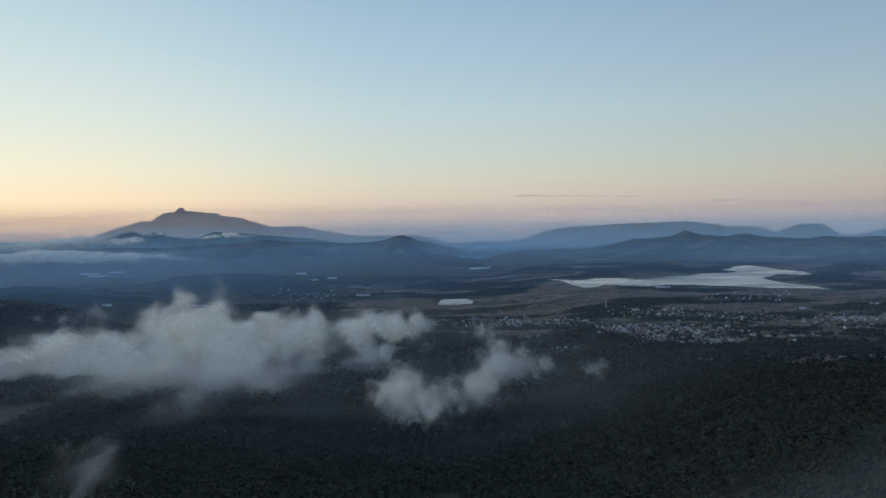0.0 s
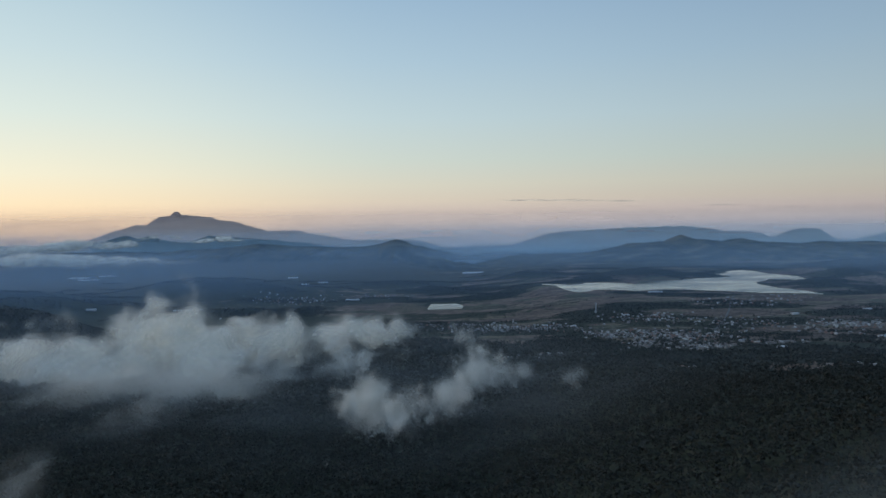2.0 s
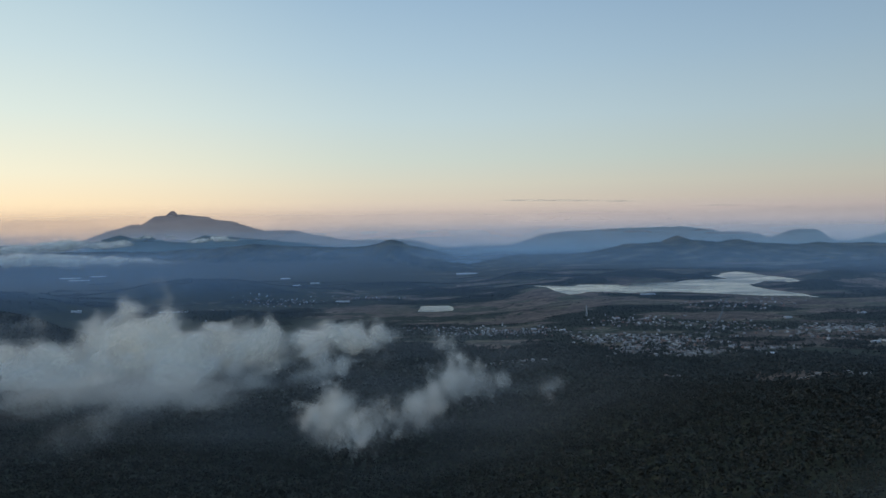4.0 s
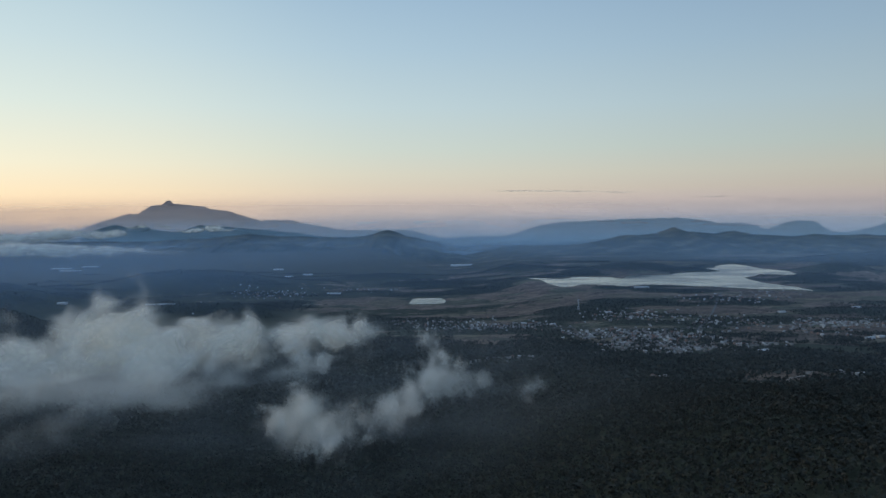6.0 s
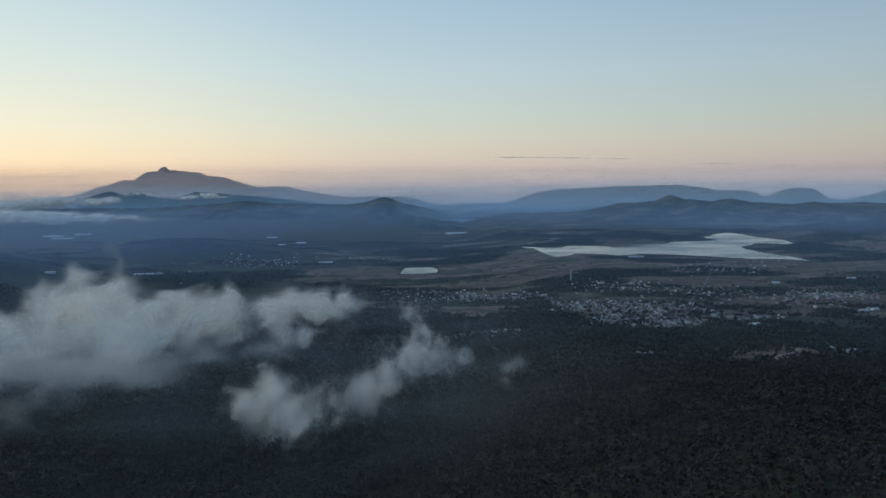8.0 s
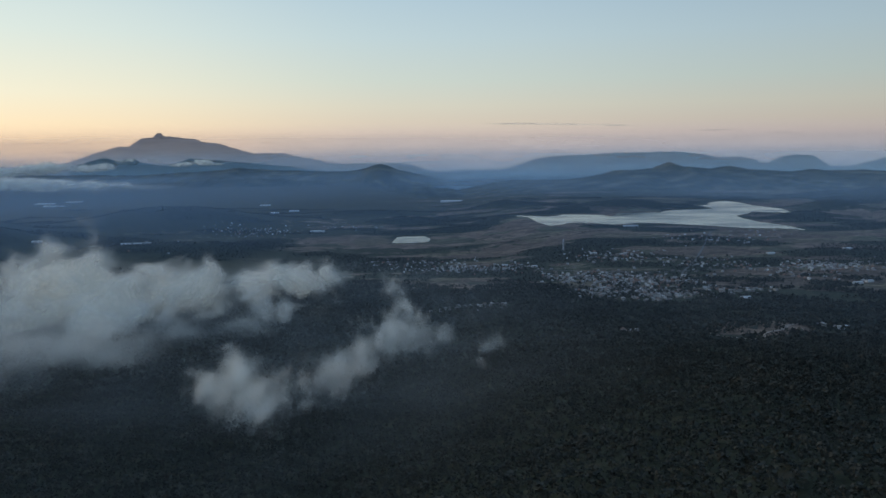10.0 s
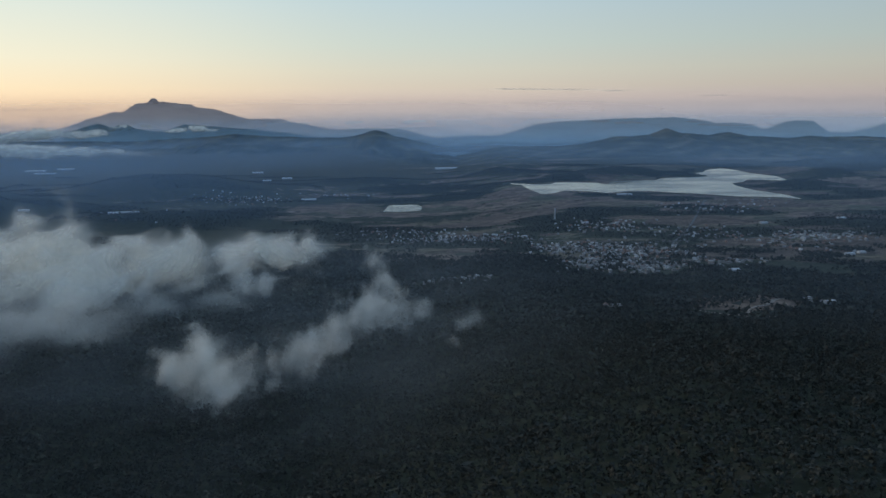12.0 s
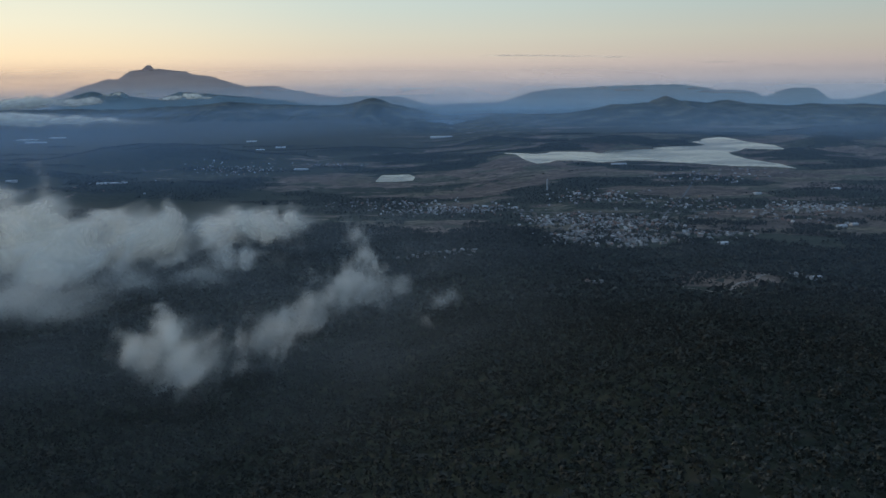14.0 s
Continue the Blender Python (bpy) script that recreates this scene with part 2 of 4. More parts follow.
    t.links.new(tc.outputs["Object"], scrub.inputs["Vector"])
    mask = calc(t, "ADD", mask, calc(t, "MULTIPLY", calc(t, "SUBTRACT", scrub.outputs[0], 0.5), 0.55))
    mk = ramp(t, mask, [(0.49, (0, 0, 0)), (0.53, (1, 1, 1))])
    mx = t.nodes.new("ShaderNodeMix")
    mx.data_type = "RGBA"
    t.links.new(mk.outputs[0], mx.inputs["Factor"])
    t.links.new(f2.outputs[2], mx.inputs[6])
    t.links.new(woods.outputs[0], mx.inputs[7])
    t.links.new(mx.outputs[2], b.inputs["Base Color"])
    b.inputs["Roughness"].default_value = 0.95
    b.inputs["Specular IOR Level"].default_value = 0.1
    bp = t.nodes.new("ShaderNodeBump")
    bp.inputs["Strength"].default_value, bp.inputs["Distance"].default_value = 0.6, 1.0
    t.links.new(grain.outputs[0], bp.inputs["Height"])
    t.links.new(bp.outputs[0], b.inputs["Normal"])
    return m


def wood_lie(x, y):
    """Where copses stand on the plain: above 0.58."""
    return fbm(x / 78, y / 40, octaves=4, seed=71, gain=0.45)


GX = spaced(-4900, 4900, 360, 120, 420)
GY = np.concatenate([np.linspace(-900, -20, 40)[:-1], np.linspace(-20, 640, 190)[:-1], np.linspace(640, 1420, 150)[:-1], spaced(1420, 4930, 70, 1420, 500)])
gx, gy = np.meshgrid(GX, GY, indexing="ij")
gz = land(gx, gy)
ground = new("ground", mesh_from("ground", np.stack([gx, gy, gz], -1).reshape(-1, 3), grid_faces(len(GX), len(GY)), ground_material(), True))
tagged(ground, "broad valley floor of dry fields below a dark forested slope", "ground", kind="structure")
wooded = 0.38 + 0.6 * ease((545 - gy + 40 * (fbm(gx / 60, gy / 60, seed=41) - 0.5)) / 60)
for kx, ky, h, wx, wy in KNOLLS:
    wooded += 0.35 * np.exp(-1.3 * (((gx - kx) / wx) ** 2 + ((gy - ky) / wy) ** 2))
wooded += 0.14 * ease((gy - 1120) / 250)
wooded += 0.16 * ease((140 - gx) / 300) * ease((gy - 560) / 200)
# woods on the plain
wooded += 0.45 * ease((wood_lie(gx, gy) - 0.55) / 0.06) * ease((gy - 545) / 40) + 0.2 * ease((70 - gx) / 80) * ease((gy - 540) / 40) * ease((820 - gy) / 120)
# the bare ground of the diggings among the trees
wooded -= 1.2 * np.exp(-(((gx - 172) / 26) ** 2 + ((gy - 352) / 18) ** 2) ** 2) + 1.2 * np.exp(-(((gx - 61) / 7) ** 2 + ((gy - 512) / 7) ** 2) ** 2)
wooded -= 0.5 * np.exp(-(((gx - 320) / 90) ** 2 + ((gy - 510) / 55) ** 2) ** 2)
attr = ground.data.attributes.new("wooded", "FLOAT", "POINT")
attr.data.foreach_set("value", wooded.ravel().astype(np.float32))


# ---- water ----
def water_material():
    m, t, b = material("still_water")
    b.inputs["Base Color"].default_value = (0.02, 0.035, 0.04, 1)
    b.inputs["IOR"].default_value = 1.33
    tc = t.nodes.new("ShaderNodeTexCoord")
    n = t.nodes.new("ShaderNodeTexNoise")
    n.inputs["Scale"].default_value, n.inputs["Detail"].default_value = 0.02, 4
    mp = t.nodes.new("ShaderNodeMapping")
    mp.inputs["Scale"].default_value = (0.5, 1.2, 1)
    t.links.new(tc.outputs["Object"], mp.inputs["Vector"])
    t.links.new(mp.outputs[0], n.inputs["Vector"])
    r = ramp(t, n.outputs[0], [(0.38, (0.04, 0.04, 0.04)), (0.60, (0.24, 0.24, 0.24))])
    t.links.new(r.outputs[0], b.inputs["Roughness"])
    w = t.nodes.new("ShaderNodeTexNoise")
    w.inputs["Scale"].default_value, w.inputs["Detail"].default_value = 1.6, 3
    t.links.new(tc.outputs["Object"], w.inputs["Vector"])
    bp = t.nodes.new("ShaderNodeBump")
    bp.inputs["Strength"].default_value, bp.inputs["Distance"].default_value = 0.12, 0.05
    t.links.new(w.outputs[0], bp.inputs["Height"])
    t.links.new(bp.outputs[0], b.inputs["Normal"])
    return m


WATER = water_material()


def water_sheet(name, outline, z, label, grow):
    cx, cy = np.mean(outline, 0)
    bm = bmesh.new()
    rim = []
    for (x0, y0), (x1, y1) in zip(outline, outline[1:] + outline[:1]):
        n = max(1, int(math.hypot(x1 - x0, y1 - y0) / 8))
        for k in range(n):
            x, y = x0 + (x1 - x0) * k / n, y0 + (y1 - y0) * k / n
            w = 5 * (float(fbm(x / 22, y / 22, octaves=2, seed=51)) - 0.5) if grow > 1 else 0
            rim.append(bm.verts.new((x + w, y + w, z)))
    face = bm.faces.new(rim)
    bmesh.ops.triangulate(bm, faces=[face])
    bmesh.ops.recalc_face_normals(bm, faces=bm.faces)
    me = bpy.data.meshes.new(name)
    bm.to_mesh(me)
    bm.free()
    if me.polygons[0].normal.z < 0:
        me.flip_normals()
    me.materials.append(WATER)
    return tagged(new(name, me), label, "water", kind="structure")


water_sheet("water_lake", LAKE, 0.12, "still lake that mirrors the pale dawn sky", 3)
water_sheet("water_pond", POND, POND_Z + 0.15, "small bright reservoir among dry fields", 0)


# ---- mountains ----
def mountain(name, crest, y, front, behind, foot, mat, label, seed, rough, lean=1.35, spur=0.25):
    """A range with the given crest line (x, z), falling to its foot in front of and behind the crest."""
    xs, zs = np.array(crest, float).T
    n = int(np.clip((xs[-1] - xs[0]) / (rough * 0.4), 260, 520))
    u = np.linspace(xs[0], xs[-1], n)
    c = np.interp(u, xs, zs)
    k = np.exp(-np.linspace(-2, 2, 5) ** 2)
    c = np.convolve(np.pad(c, 2, mode="edge"), k / k.sum(), "valid")
    c = c + rough * 0.62 * (fbm(u / (rough * 3.2), seed, octaves=4, seed=seed) - 0.5)
    c = c + rough * 0.35 * (fbm(u / (rough * 0.9), seed + 0.5, octaves=2, seed=seed + 3) - 0.5)
    v = np.concatenate([-np.linspace(1, 0, 12)[:-1] ** 1.4, np.linspace(0, 1, 44) ** 1.4])
    uu, vv = np.meshgrid(u, v, indexing="ij")
    a = np.abs(vv)
    reach = np.where(vv > 0, front, behind)
    fall = (1 - a) ** lean
    ribs = np.abs(fbm(uu / (rough * 6), vv * 1.6, octaves=4, seed=seed + 5) * 2 - 1)
    dip = spur * (0.45 - ribs) * 4 * a * (1 - a)
    z = foot + (c[:, None] - foot) * np.clip(fall + dip * 0.6, 0, 1.0)
    z = np.minimum(z, c[:, None])
    yy = y - vv * reach + 0.06 * front * (fbm(uu / (rough * 12), 3.0, octaves=3, seed=seed + 9) - 0.5)
    xx = uu + 0.4 * rough * (fbm(uu / rough / 2, vv * 9, octaves=2, seed=seed + 13) - 0.5) * a
    ob = new(name, mesh_from(name, np.stack([xx, yy, z], -1).reshape(-1, 3), grid_faces(len(u), len(v)), mat, True))
    return tagged(ob, label, "mountain")


FOREST_HILL = coloured("wooded_hillside", [(0.32, (0.014, 0.020, 0.013)), (0.5, (0.036, 0.044, 0.026)), (0.66, (0.115, 0.100, 0.066))], 0.014, bump=0.6, second=0.09)
ROCK = coloured("mountain_rock_and_scrub", [(0.3, (0.17, 0.17, 0.15)), (0.5, (0.22, 0.22, 0.19)), (0.7, (0.28, 0.27, 0.23))], 0.006, bump=0.4, second=0.05)
# the warm dawn tone on the volcano is put into this reddish base colour
WARMED_ROCK = coloured("dawn_warmed_rock", [(0.3, (0.27, 0.205, 0.185)), (0.5, (0.33, 0.25, 0.225)), (0.7, (0.39, 0.30, 0.27))], 0.006, bump=0.4, second=0.05)
mountain("volcano", [(-2704, -68), (-2301, -20), (-2130, 20), (-2010, 65), (-1942, 80), (-1857, 107), (-1774, 109), (-1735, 136), (-1700, 154), (-1637, 161), (-1616, 184), (-1586, 187), (-1568, 167),
                     (-1489, 161), (-1392, 149), (-1350, 133), (-1230, 117), (-1165, 92), (-1035, 58), (-876, 62), (-771, 36), (-507, -6), (-375, -30), (-108, -62)],
         4600, 900, 60, -90, WARMED_ROCK, "broad hazy volcano with a small knob on its summit", 101, 12)
mountain("foothill", [(-1816, -25), (-1659, -5), (-1538, 17), (-1471, 31), (-1394, 51), (-1356, 58), (-1310, 42), (-1270, 49), (-1244, 53), (-1207, 37), (-1150, 25), (-1087, 22), (-1043, 40), (-999, 51),
                      (-937, 46), (-843, 38), (-737, 30), (-573, 12), (-405, -16)],
         3290, 130, 90, -80, FOREST_HILL, "dark foothills below the volcano, rising out of mist", 121, 9, 1.3, 0.4)
mountain("table_mountain", [(-200, -90), (54, -76), (375, -50), (487, -20), (600, 18), (712, 32), (888, 37), (1017, 45), (1402, 51), (1531, 36), (1644, 16), (1724, 21), (1837, 7), (1893, -22), (1990, -60)],
         4300, 700, 80, -100, ROCK, "long flat-topped mountain, pale blue with distance", 131, 14, 1.5)
mountain("table_mountain", [(1790, -60), (1854, -28), (1934, -12), (1998, 15), (2078, 30), (2175, 23), (2225, -10), (2267, -33), (2330, -60)],
         4310, 500, 80, -100, ROCK, "small flat-topped mountain with steep flanks, blue with distance", 151, 12, 1.5)
mountain("mountain", [(2150, -70), (2225, -35), (2338, -11), (2466, 26), (2530, 38), (2595, 28), (2822, 3), (3179, -13)],
         4050, 600, 80, -100, ROCK, "far blue mountain with a sloping crest", 171, 14)
mountain("hill_range", [(-2900, -10), (-2012, 1), (-1429, 4), (-1008, 2), (-844, 9), (-727, 15), (-640, 26), (-586, 18), (-469, 12), (-328, 8), (-238, 10), (-190, 26), (-155, 34),
                        (-122, 26), (-92, 12), (10, -10), (95, -31), (213, -56), (330, -72), (472, -88)],
         2745, 1050, 300, -62, FOREST_HILL, "dark wooded hills with one rounded cone on the crest", 191, 9, 1.6, 0.6)
mountain("hill_range", [(120, -40), (168, -32), (231, -20), (326, -9), (389, -5), (468, 7), (539, 24), (594, 26), (641, 29), (689, 44), (728, 33), (799, 26), (858, 33), (910, 23),
                        (1021, 17), (1088, 24), (1116, 19), (1228, 19), (1339, 13), (1657, 8), (2100, 0)],
         2130, 640, 300, -14, FOREST_HILL, "dark blue wooded ridge beyond the lake", 211, 8, 1.5, 0.6)
mountain("hill_range", [(-980, -60), (-859, -40), (-793, -25), (-743, -11), (-678, -1), (-614, 0), (-541, 6), (-469, 8), (-405, 3), (-309, -6), (-212, -18), (-116, -35), (-40, -58)],
         2250, 420, 160, -66, FOREST_HILL, "low dark wooded ridge before the hills", 231, 7, 1.5, 0.6)


# ---- tinted sheets standing in for thin haze in the valley air ----
def haze_material(name, colour, thick, low, full, top, fade, half_width, lean, forward):
    """Tinted stand-in for distance haze: clear at its lowest edge, thickest from full to top, gone above fade (heights
    in metres).
    """
    m, t, b = material(name)
    t.nodes.remove(b)
    tc = t.nodes.new("ShaderNodeTexCoord")
    sep = t.nodes.new("ShaderNodeSeparateXYZ")
    t.links.new(tc.outputs["Object"], sep.inputs[0])
    n = t.nodes.new("ShaderNodeTexNoise")
    n.inputs["Scale"].default_value, n.inputs["Detail"].default_value = 0.004, 4
    mp = t.nodes.new("ShaderNodeMapping")
    mp.inputs["Scale"].default_value = (0.7, 0.7, 5)
    t.links.new(tc.outputs["Object"], mp.inputs["Vector"])
    t.links.new(mp.outputs[0], n.inputs["Vector"])
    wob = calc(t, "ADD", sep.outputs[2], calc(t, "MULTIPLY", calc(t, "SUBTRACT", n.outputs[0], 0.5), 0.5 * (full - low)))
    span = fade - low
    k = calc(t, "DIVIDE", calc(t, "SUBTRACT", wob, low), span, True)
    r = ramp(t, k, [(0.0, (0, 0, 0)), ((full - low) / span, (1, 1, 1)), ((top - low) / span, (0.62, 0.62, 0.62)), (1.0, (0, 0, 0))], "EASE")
    # lean makes the sheet denser on one side, to match the tones there
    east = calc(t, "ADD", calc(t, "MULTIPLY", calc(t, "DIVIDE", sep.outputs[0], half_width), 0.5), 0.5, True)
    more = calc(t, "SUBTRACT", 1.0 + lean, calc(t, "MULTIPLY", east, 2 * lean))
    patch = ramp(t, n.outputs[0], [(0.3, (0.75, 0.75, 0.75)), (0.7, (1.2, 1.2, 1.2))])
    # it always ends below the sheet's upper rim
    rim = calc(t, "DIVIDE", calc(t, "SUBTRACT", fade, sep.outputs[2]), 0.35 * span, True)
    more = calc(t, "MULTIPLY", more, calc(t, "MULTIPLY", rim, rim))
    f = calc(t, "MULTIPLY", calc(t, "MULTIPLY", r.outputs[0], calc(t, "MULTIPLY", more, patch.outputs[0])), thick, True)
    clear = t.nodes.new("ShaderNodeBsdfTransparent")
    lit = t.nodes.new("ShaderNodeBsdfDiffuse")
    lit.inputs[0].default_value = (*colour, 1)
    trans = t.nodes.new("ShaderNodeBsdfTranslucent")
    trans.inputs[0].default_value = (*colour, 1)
    half = t.nodes.new("ShaderNodeMixShader")
    half.inputs[0].default_value = forward
    t.links.new(lit.outputs[0], half.inputs[1])
    t.links.new(trans.outputs[0], half.inputs[2])
    mix = t.nodes.new("ShaderNodeMixShader")
    t.links.new(f, mix.inputs[0])
    t.links.new(clear.outputs[0], mix.inputs[1])
    t.links.new(half.outputs[0], mix.inputs[2])
    t.links.new(mix.outputs[0], t.nodes["Material Output"].inputs[0])
    return m


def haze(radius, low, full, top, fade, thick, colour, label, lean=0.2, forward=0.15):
    """A tinted sheet bent round the flight path, leaning back to catch more skylight."""
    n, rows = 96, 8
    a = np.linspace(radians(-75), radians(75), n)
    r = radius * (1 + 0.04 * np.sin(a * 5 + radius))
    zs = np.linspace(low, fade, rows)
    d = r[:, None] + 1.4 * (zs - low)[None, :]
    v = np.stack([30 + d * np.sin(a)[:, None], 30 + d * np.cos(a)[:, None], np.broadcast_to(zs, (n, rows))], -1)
    ob = new("haze", mesh_from("haze", v.reshape(-1, 3), grid_faces(n, rows), haze_material("distance_haze_tint", colour, thick, low, full, top, fade, radius * 0.5, lean, forward), True))
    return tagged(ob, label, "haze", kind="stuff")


HAZE_BLUE = (0.45, 0.68, 0.98)
haze(222, 41, 72, 80, 89, 0.07, HAZE_BLUE, "blue-tinted sheet standing in for thin haze over the forest and town")
haze(640, -1, 40, 60, 92, 0.11, HAZE_BLUE, "blue-tinted sheet standing in for thin haze over the near fields")
haze(1000, -4, 36, 54, 92, 0.13, HAZE_BLUE, "blue-tinted sheet standing in for haze over the far fields")
haze(1390, -14, 26, 60, 106, 0.245, (0.48, 0.70, 0.95), "blue-tinted sheet for the haze and mist at the foot of the hills", 0.02)
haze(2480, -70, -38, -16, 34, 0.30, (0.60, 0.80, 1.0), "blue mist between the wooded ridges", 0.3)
haze(3060, -72, -20, 48, 130, 0.50, (0.54, 0.80, 0.97), "pale blue-tinted sheet standing in for haze behind the hills", -0.1, 0.3)
# the warm dawn tone over the volcano is put into this sheet's colour
haze(3480, -72, 0, 110, 240, 0.54, (1.0, 0.87, 0.84), "warm-tinted sheet standing in for haze before the far mountains", 0.42, 0.5)


def mist_layer(x0, x1, y0, y1, lift, thick, edge, label):
    """A thin pale sheet, added as mist a little above the trees, that fades out towards its edges."""
    xs, ys = np.linspace(x0, x1, 60), np.linspace(y0, y1, 24)
    px, py = np.meshgrid(xs, ys, indexing="ij")
    pz = ground_height(px, py) + lift + 4 * (fbm(px / 30, py / 30, octaves=3, seed=83) - 0.5)
    m, t, b = material("thin_mist")
    t.nodes.remove(b)
    at = t.nodes.new("ShaderNodeAttribute")
    at.attribute_name = "body"
    g = t.nodes.new("ShaderNodeNewGeometry")
    n = t.nodes.new("ShaderNodeTexNoise")
    n.inputs["Scale"].default_value, n.inputs["Detail"].default_value = 0.035, 4
    t.links.new(g.outputs["Position"], n.inputs["Vector"])
    patch = ramp(t, n.outputs[0], [(0.3, (0.45, 0.45, 0.45)), (0.7, (1.3, 1.3, 1.3))])
    f = calc(t, "MULTIPLY", calc(t, "MULTIPLY", at.outputs["Fac"], patch.outputs[0]), thick, True)
    vapour_shader(t, f, (0.86, 0.95, 1.0))
    ob = new("mist", mesh_from("mist", np.stack([px, py, pz], -1).reshape(-1, 3), grid_faces(60, 24), m, True))
    body = ease((px - x0) / 80) * ease((x1 - px) / 80) * ease((py - y0) / edge) * ease((y1 - py) / edge)
    ob.data.attributes.new("body", "FLOAT", "POINT").data.foreach_set("value", body.ravel().astype(np.float32))
    return tagged(ob, label, "mist", kind="stuff")


def vapour_shader(t, f, white):
    """Lit from both sides, and as dense as f says."""
    lit = t.nodes.new("ShaderNodeBsdfDiffuse")
    lit.inputs[0].default_value = (*white, 1)
    trans = t.nodes.new("ShaderNodeBsdfTranslucent")
    trans.inputs[0].default_value = (*white, 1)
    half = t.nodes.new("ShaderNodeMixShader")
    half.inputs[0].default_value = 0.5
    t.links.new(lit.outputs[0], half.inputs[1])
    t.links.new(trans.outputs[0], half.inputs[2])
    clear = t.nodes.new("ShaderNodeBsdfTransparent")
    mix = t.nodes.new("ShaderNodeMixShader")
    t.links.new(f, mix.inputs[0])
    t.links.new(clear.outputs[0], mix.inputs[1])
    t.links.new(half.outputs[0], mix.inputs[2])
    t.links.new(mix.outputs[0], t.nodes["Material Output"].inputs[0])


# pale sheets added to lift the forest's tone; the first shows only early
mist_layer(-160, 290, 30, 106, 13, 0.07, 26, "thin mist hanging over the near forest")
mist_layer(-330, 120, 150, 640, 9, 0.075, 110, "dim mist filling the hollow under the cloud bank")
mist_layer(-120, 480, 200, 760, 7, 0.035, 150, "thin pale sheet lifting the tone of the wooded lower slope")


# ---- clouds: bodies of vapour, layer upon layer of thin leaning veils ----
scene.cycles.transparent_max_bounces = 160
WHITE = (0.99, 0.97, 0.90)


def vapour_material(wave, thick, thin, amp, soft, stretch):
    """Dense where the cloud's body outweighs a billowing pattern, with thin mist round it."""
    m, t, b = material("cloud_vapour")
    t.nodes.remove(b)
    at = t.nodes.new("ShaderNodeAttribute")
    at.attribute_name = "body"
    g = t.nodes.new("ShaderNodeNewGeometry")
    mp = t.nodes.new("ShaderNodeMapping")
    mp.inputs["Rotation"].default_value = (0, radians(24), 0)
    mp.inputs["Scale"].default_value = (1 / (wave * stretch), 1 / (2.6 * wave), 1 / wave)
    t.links.new(g.outputs["Position"], mp.inputs["Vector"])
    n = t.nodes.new("ShaderNodeTexNoise")
    n.inputs["Scale"].default_value, n.inputs["Detail"].default_value, n.inputs["Distortion"].default_value = 1.0, 4.5, 0.6
    n.inputs["Roughness"].default_value = 0.57
    t.links.new(mp.outputs[0], n.inputs["Vector"])
    d = calc(t, "ADD", calc(t, "SUBTRACT", at.outputs["Fac"], 0.30), calc(t, "MULTIPLY", calc(t, "SUBTRACT", n.outputs[0], 0.5), amp))
    lump = ramp(t, calc(t, "DIVIDE", d, soft, True), [(0, (0, 0, 0)), (1, (1, 1, 1))], "EASE")
    veil = calc(t, "MULTIPLY", calc(t, "MULTIPLY", at.outputs["Fac"], at.outputs["Fac"]), thin)
    f = calc(t, "ADD", calc(t, "MULTIPLY", lump.outputs[0], thick), veil, True)
    vapour_shader(t, f, WHITE)
    return m


def cloud(puffs, step, cell, label, seed, wave, thick, thin, amp=2.4, soft=0.55, stretch=1.3, torn=0.8, deep=0.8):
    """Each puff: x, y, z, half width, half height, weight. The veils lean back at 45 degrees, a step apart, and billow."""
    puffs = np.array(puffs, float)
    grow = 1.9
    lo = (puffs[:, :3] - grow * puffs[:, [3, 3, 4]]).min(0)
    hi = (puffs[:, :3] + grow * puffs[:, [3, 3, 4]]).max(0)
    r2 = math.sqrt(0.5)
    xs = np.arange(lo[0], hi[0] + cell, cell)
    ws = np.arange((lo[1] + lo[2]) * r2, (hi[1] + hi[2]) * r2 + cell, cell)
    verts, faces, bodies, count = [], [], [], 0
    for s in np.arange((lo[2] - hi[1]) * r2, (hi[2] - lo[1]) * r2, step):
        x, w = np.meshgrid(xs, ws, indexing="ij")
        y0, z0 = (w - s) * r2, (w + s) * r2
        lift = wave * 0.55 * (fbm(x / wave, y0 / wave, z0 / wave, octaves=2, seed=seed) - 0.5)
        y, z = y0 - lift * r2, z0 + lift * r2
        k = wave * 0.9
        wx, wz = (fbm(x / k, y / k, z / k, octaves=3, seed=seed + 11 * i) - 0.5 for i in (1, 2))
        body = np.zeros(x.shape)
        for px, py, pz, rx, rz, weight in puffs:
            bend = 2 * torn * min(rz, wave)
            d = ((x + bend * wx - px) / rx) ** 2 + ((y - py) / (deep * rx)) ** 2 + ((z + bend * wz - pz) / rz) ** 2
            body += weight * np.exp(-0.85 * d)
        body = np.minimum(body, 0.85)
        f = grid_faces(len(xs), len(ws))
        f = f[(body.ravel()[f] > 0.07).any(1)]
        if not len(f):
            continue
        used, f = np.unique(f, return_inverse=True)
        verts.append(np.stack([x, y, z], -1).reshape(-1, 3)[used])
        bodies.append(np.maximum(body.ravel()[used] - 0.06, 0))
        faces.append(f.reshape(-1, 4) + count)
        count += len(used)
    me = mesh_from("cloud", np.concatenate(verts), np.concatenate(faces), vapour_material(wave, thick, thin, amp, soft, stretch), True)
    me.attributes.new("body", "FLOAT", "POINT").data.foreach_set("value", np.concatenate(bodies).astype(np.float32))
    return tagged(new("cloud", me), label, "cloud", kind="stuff")


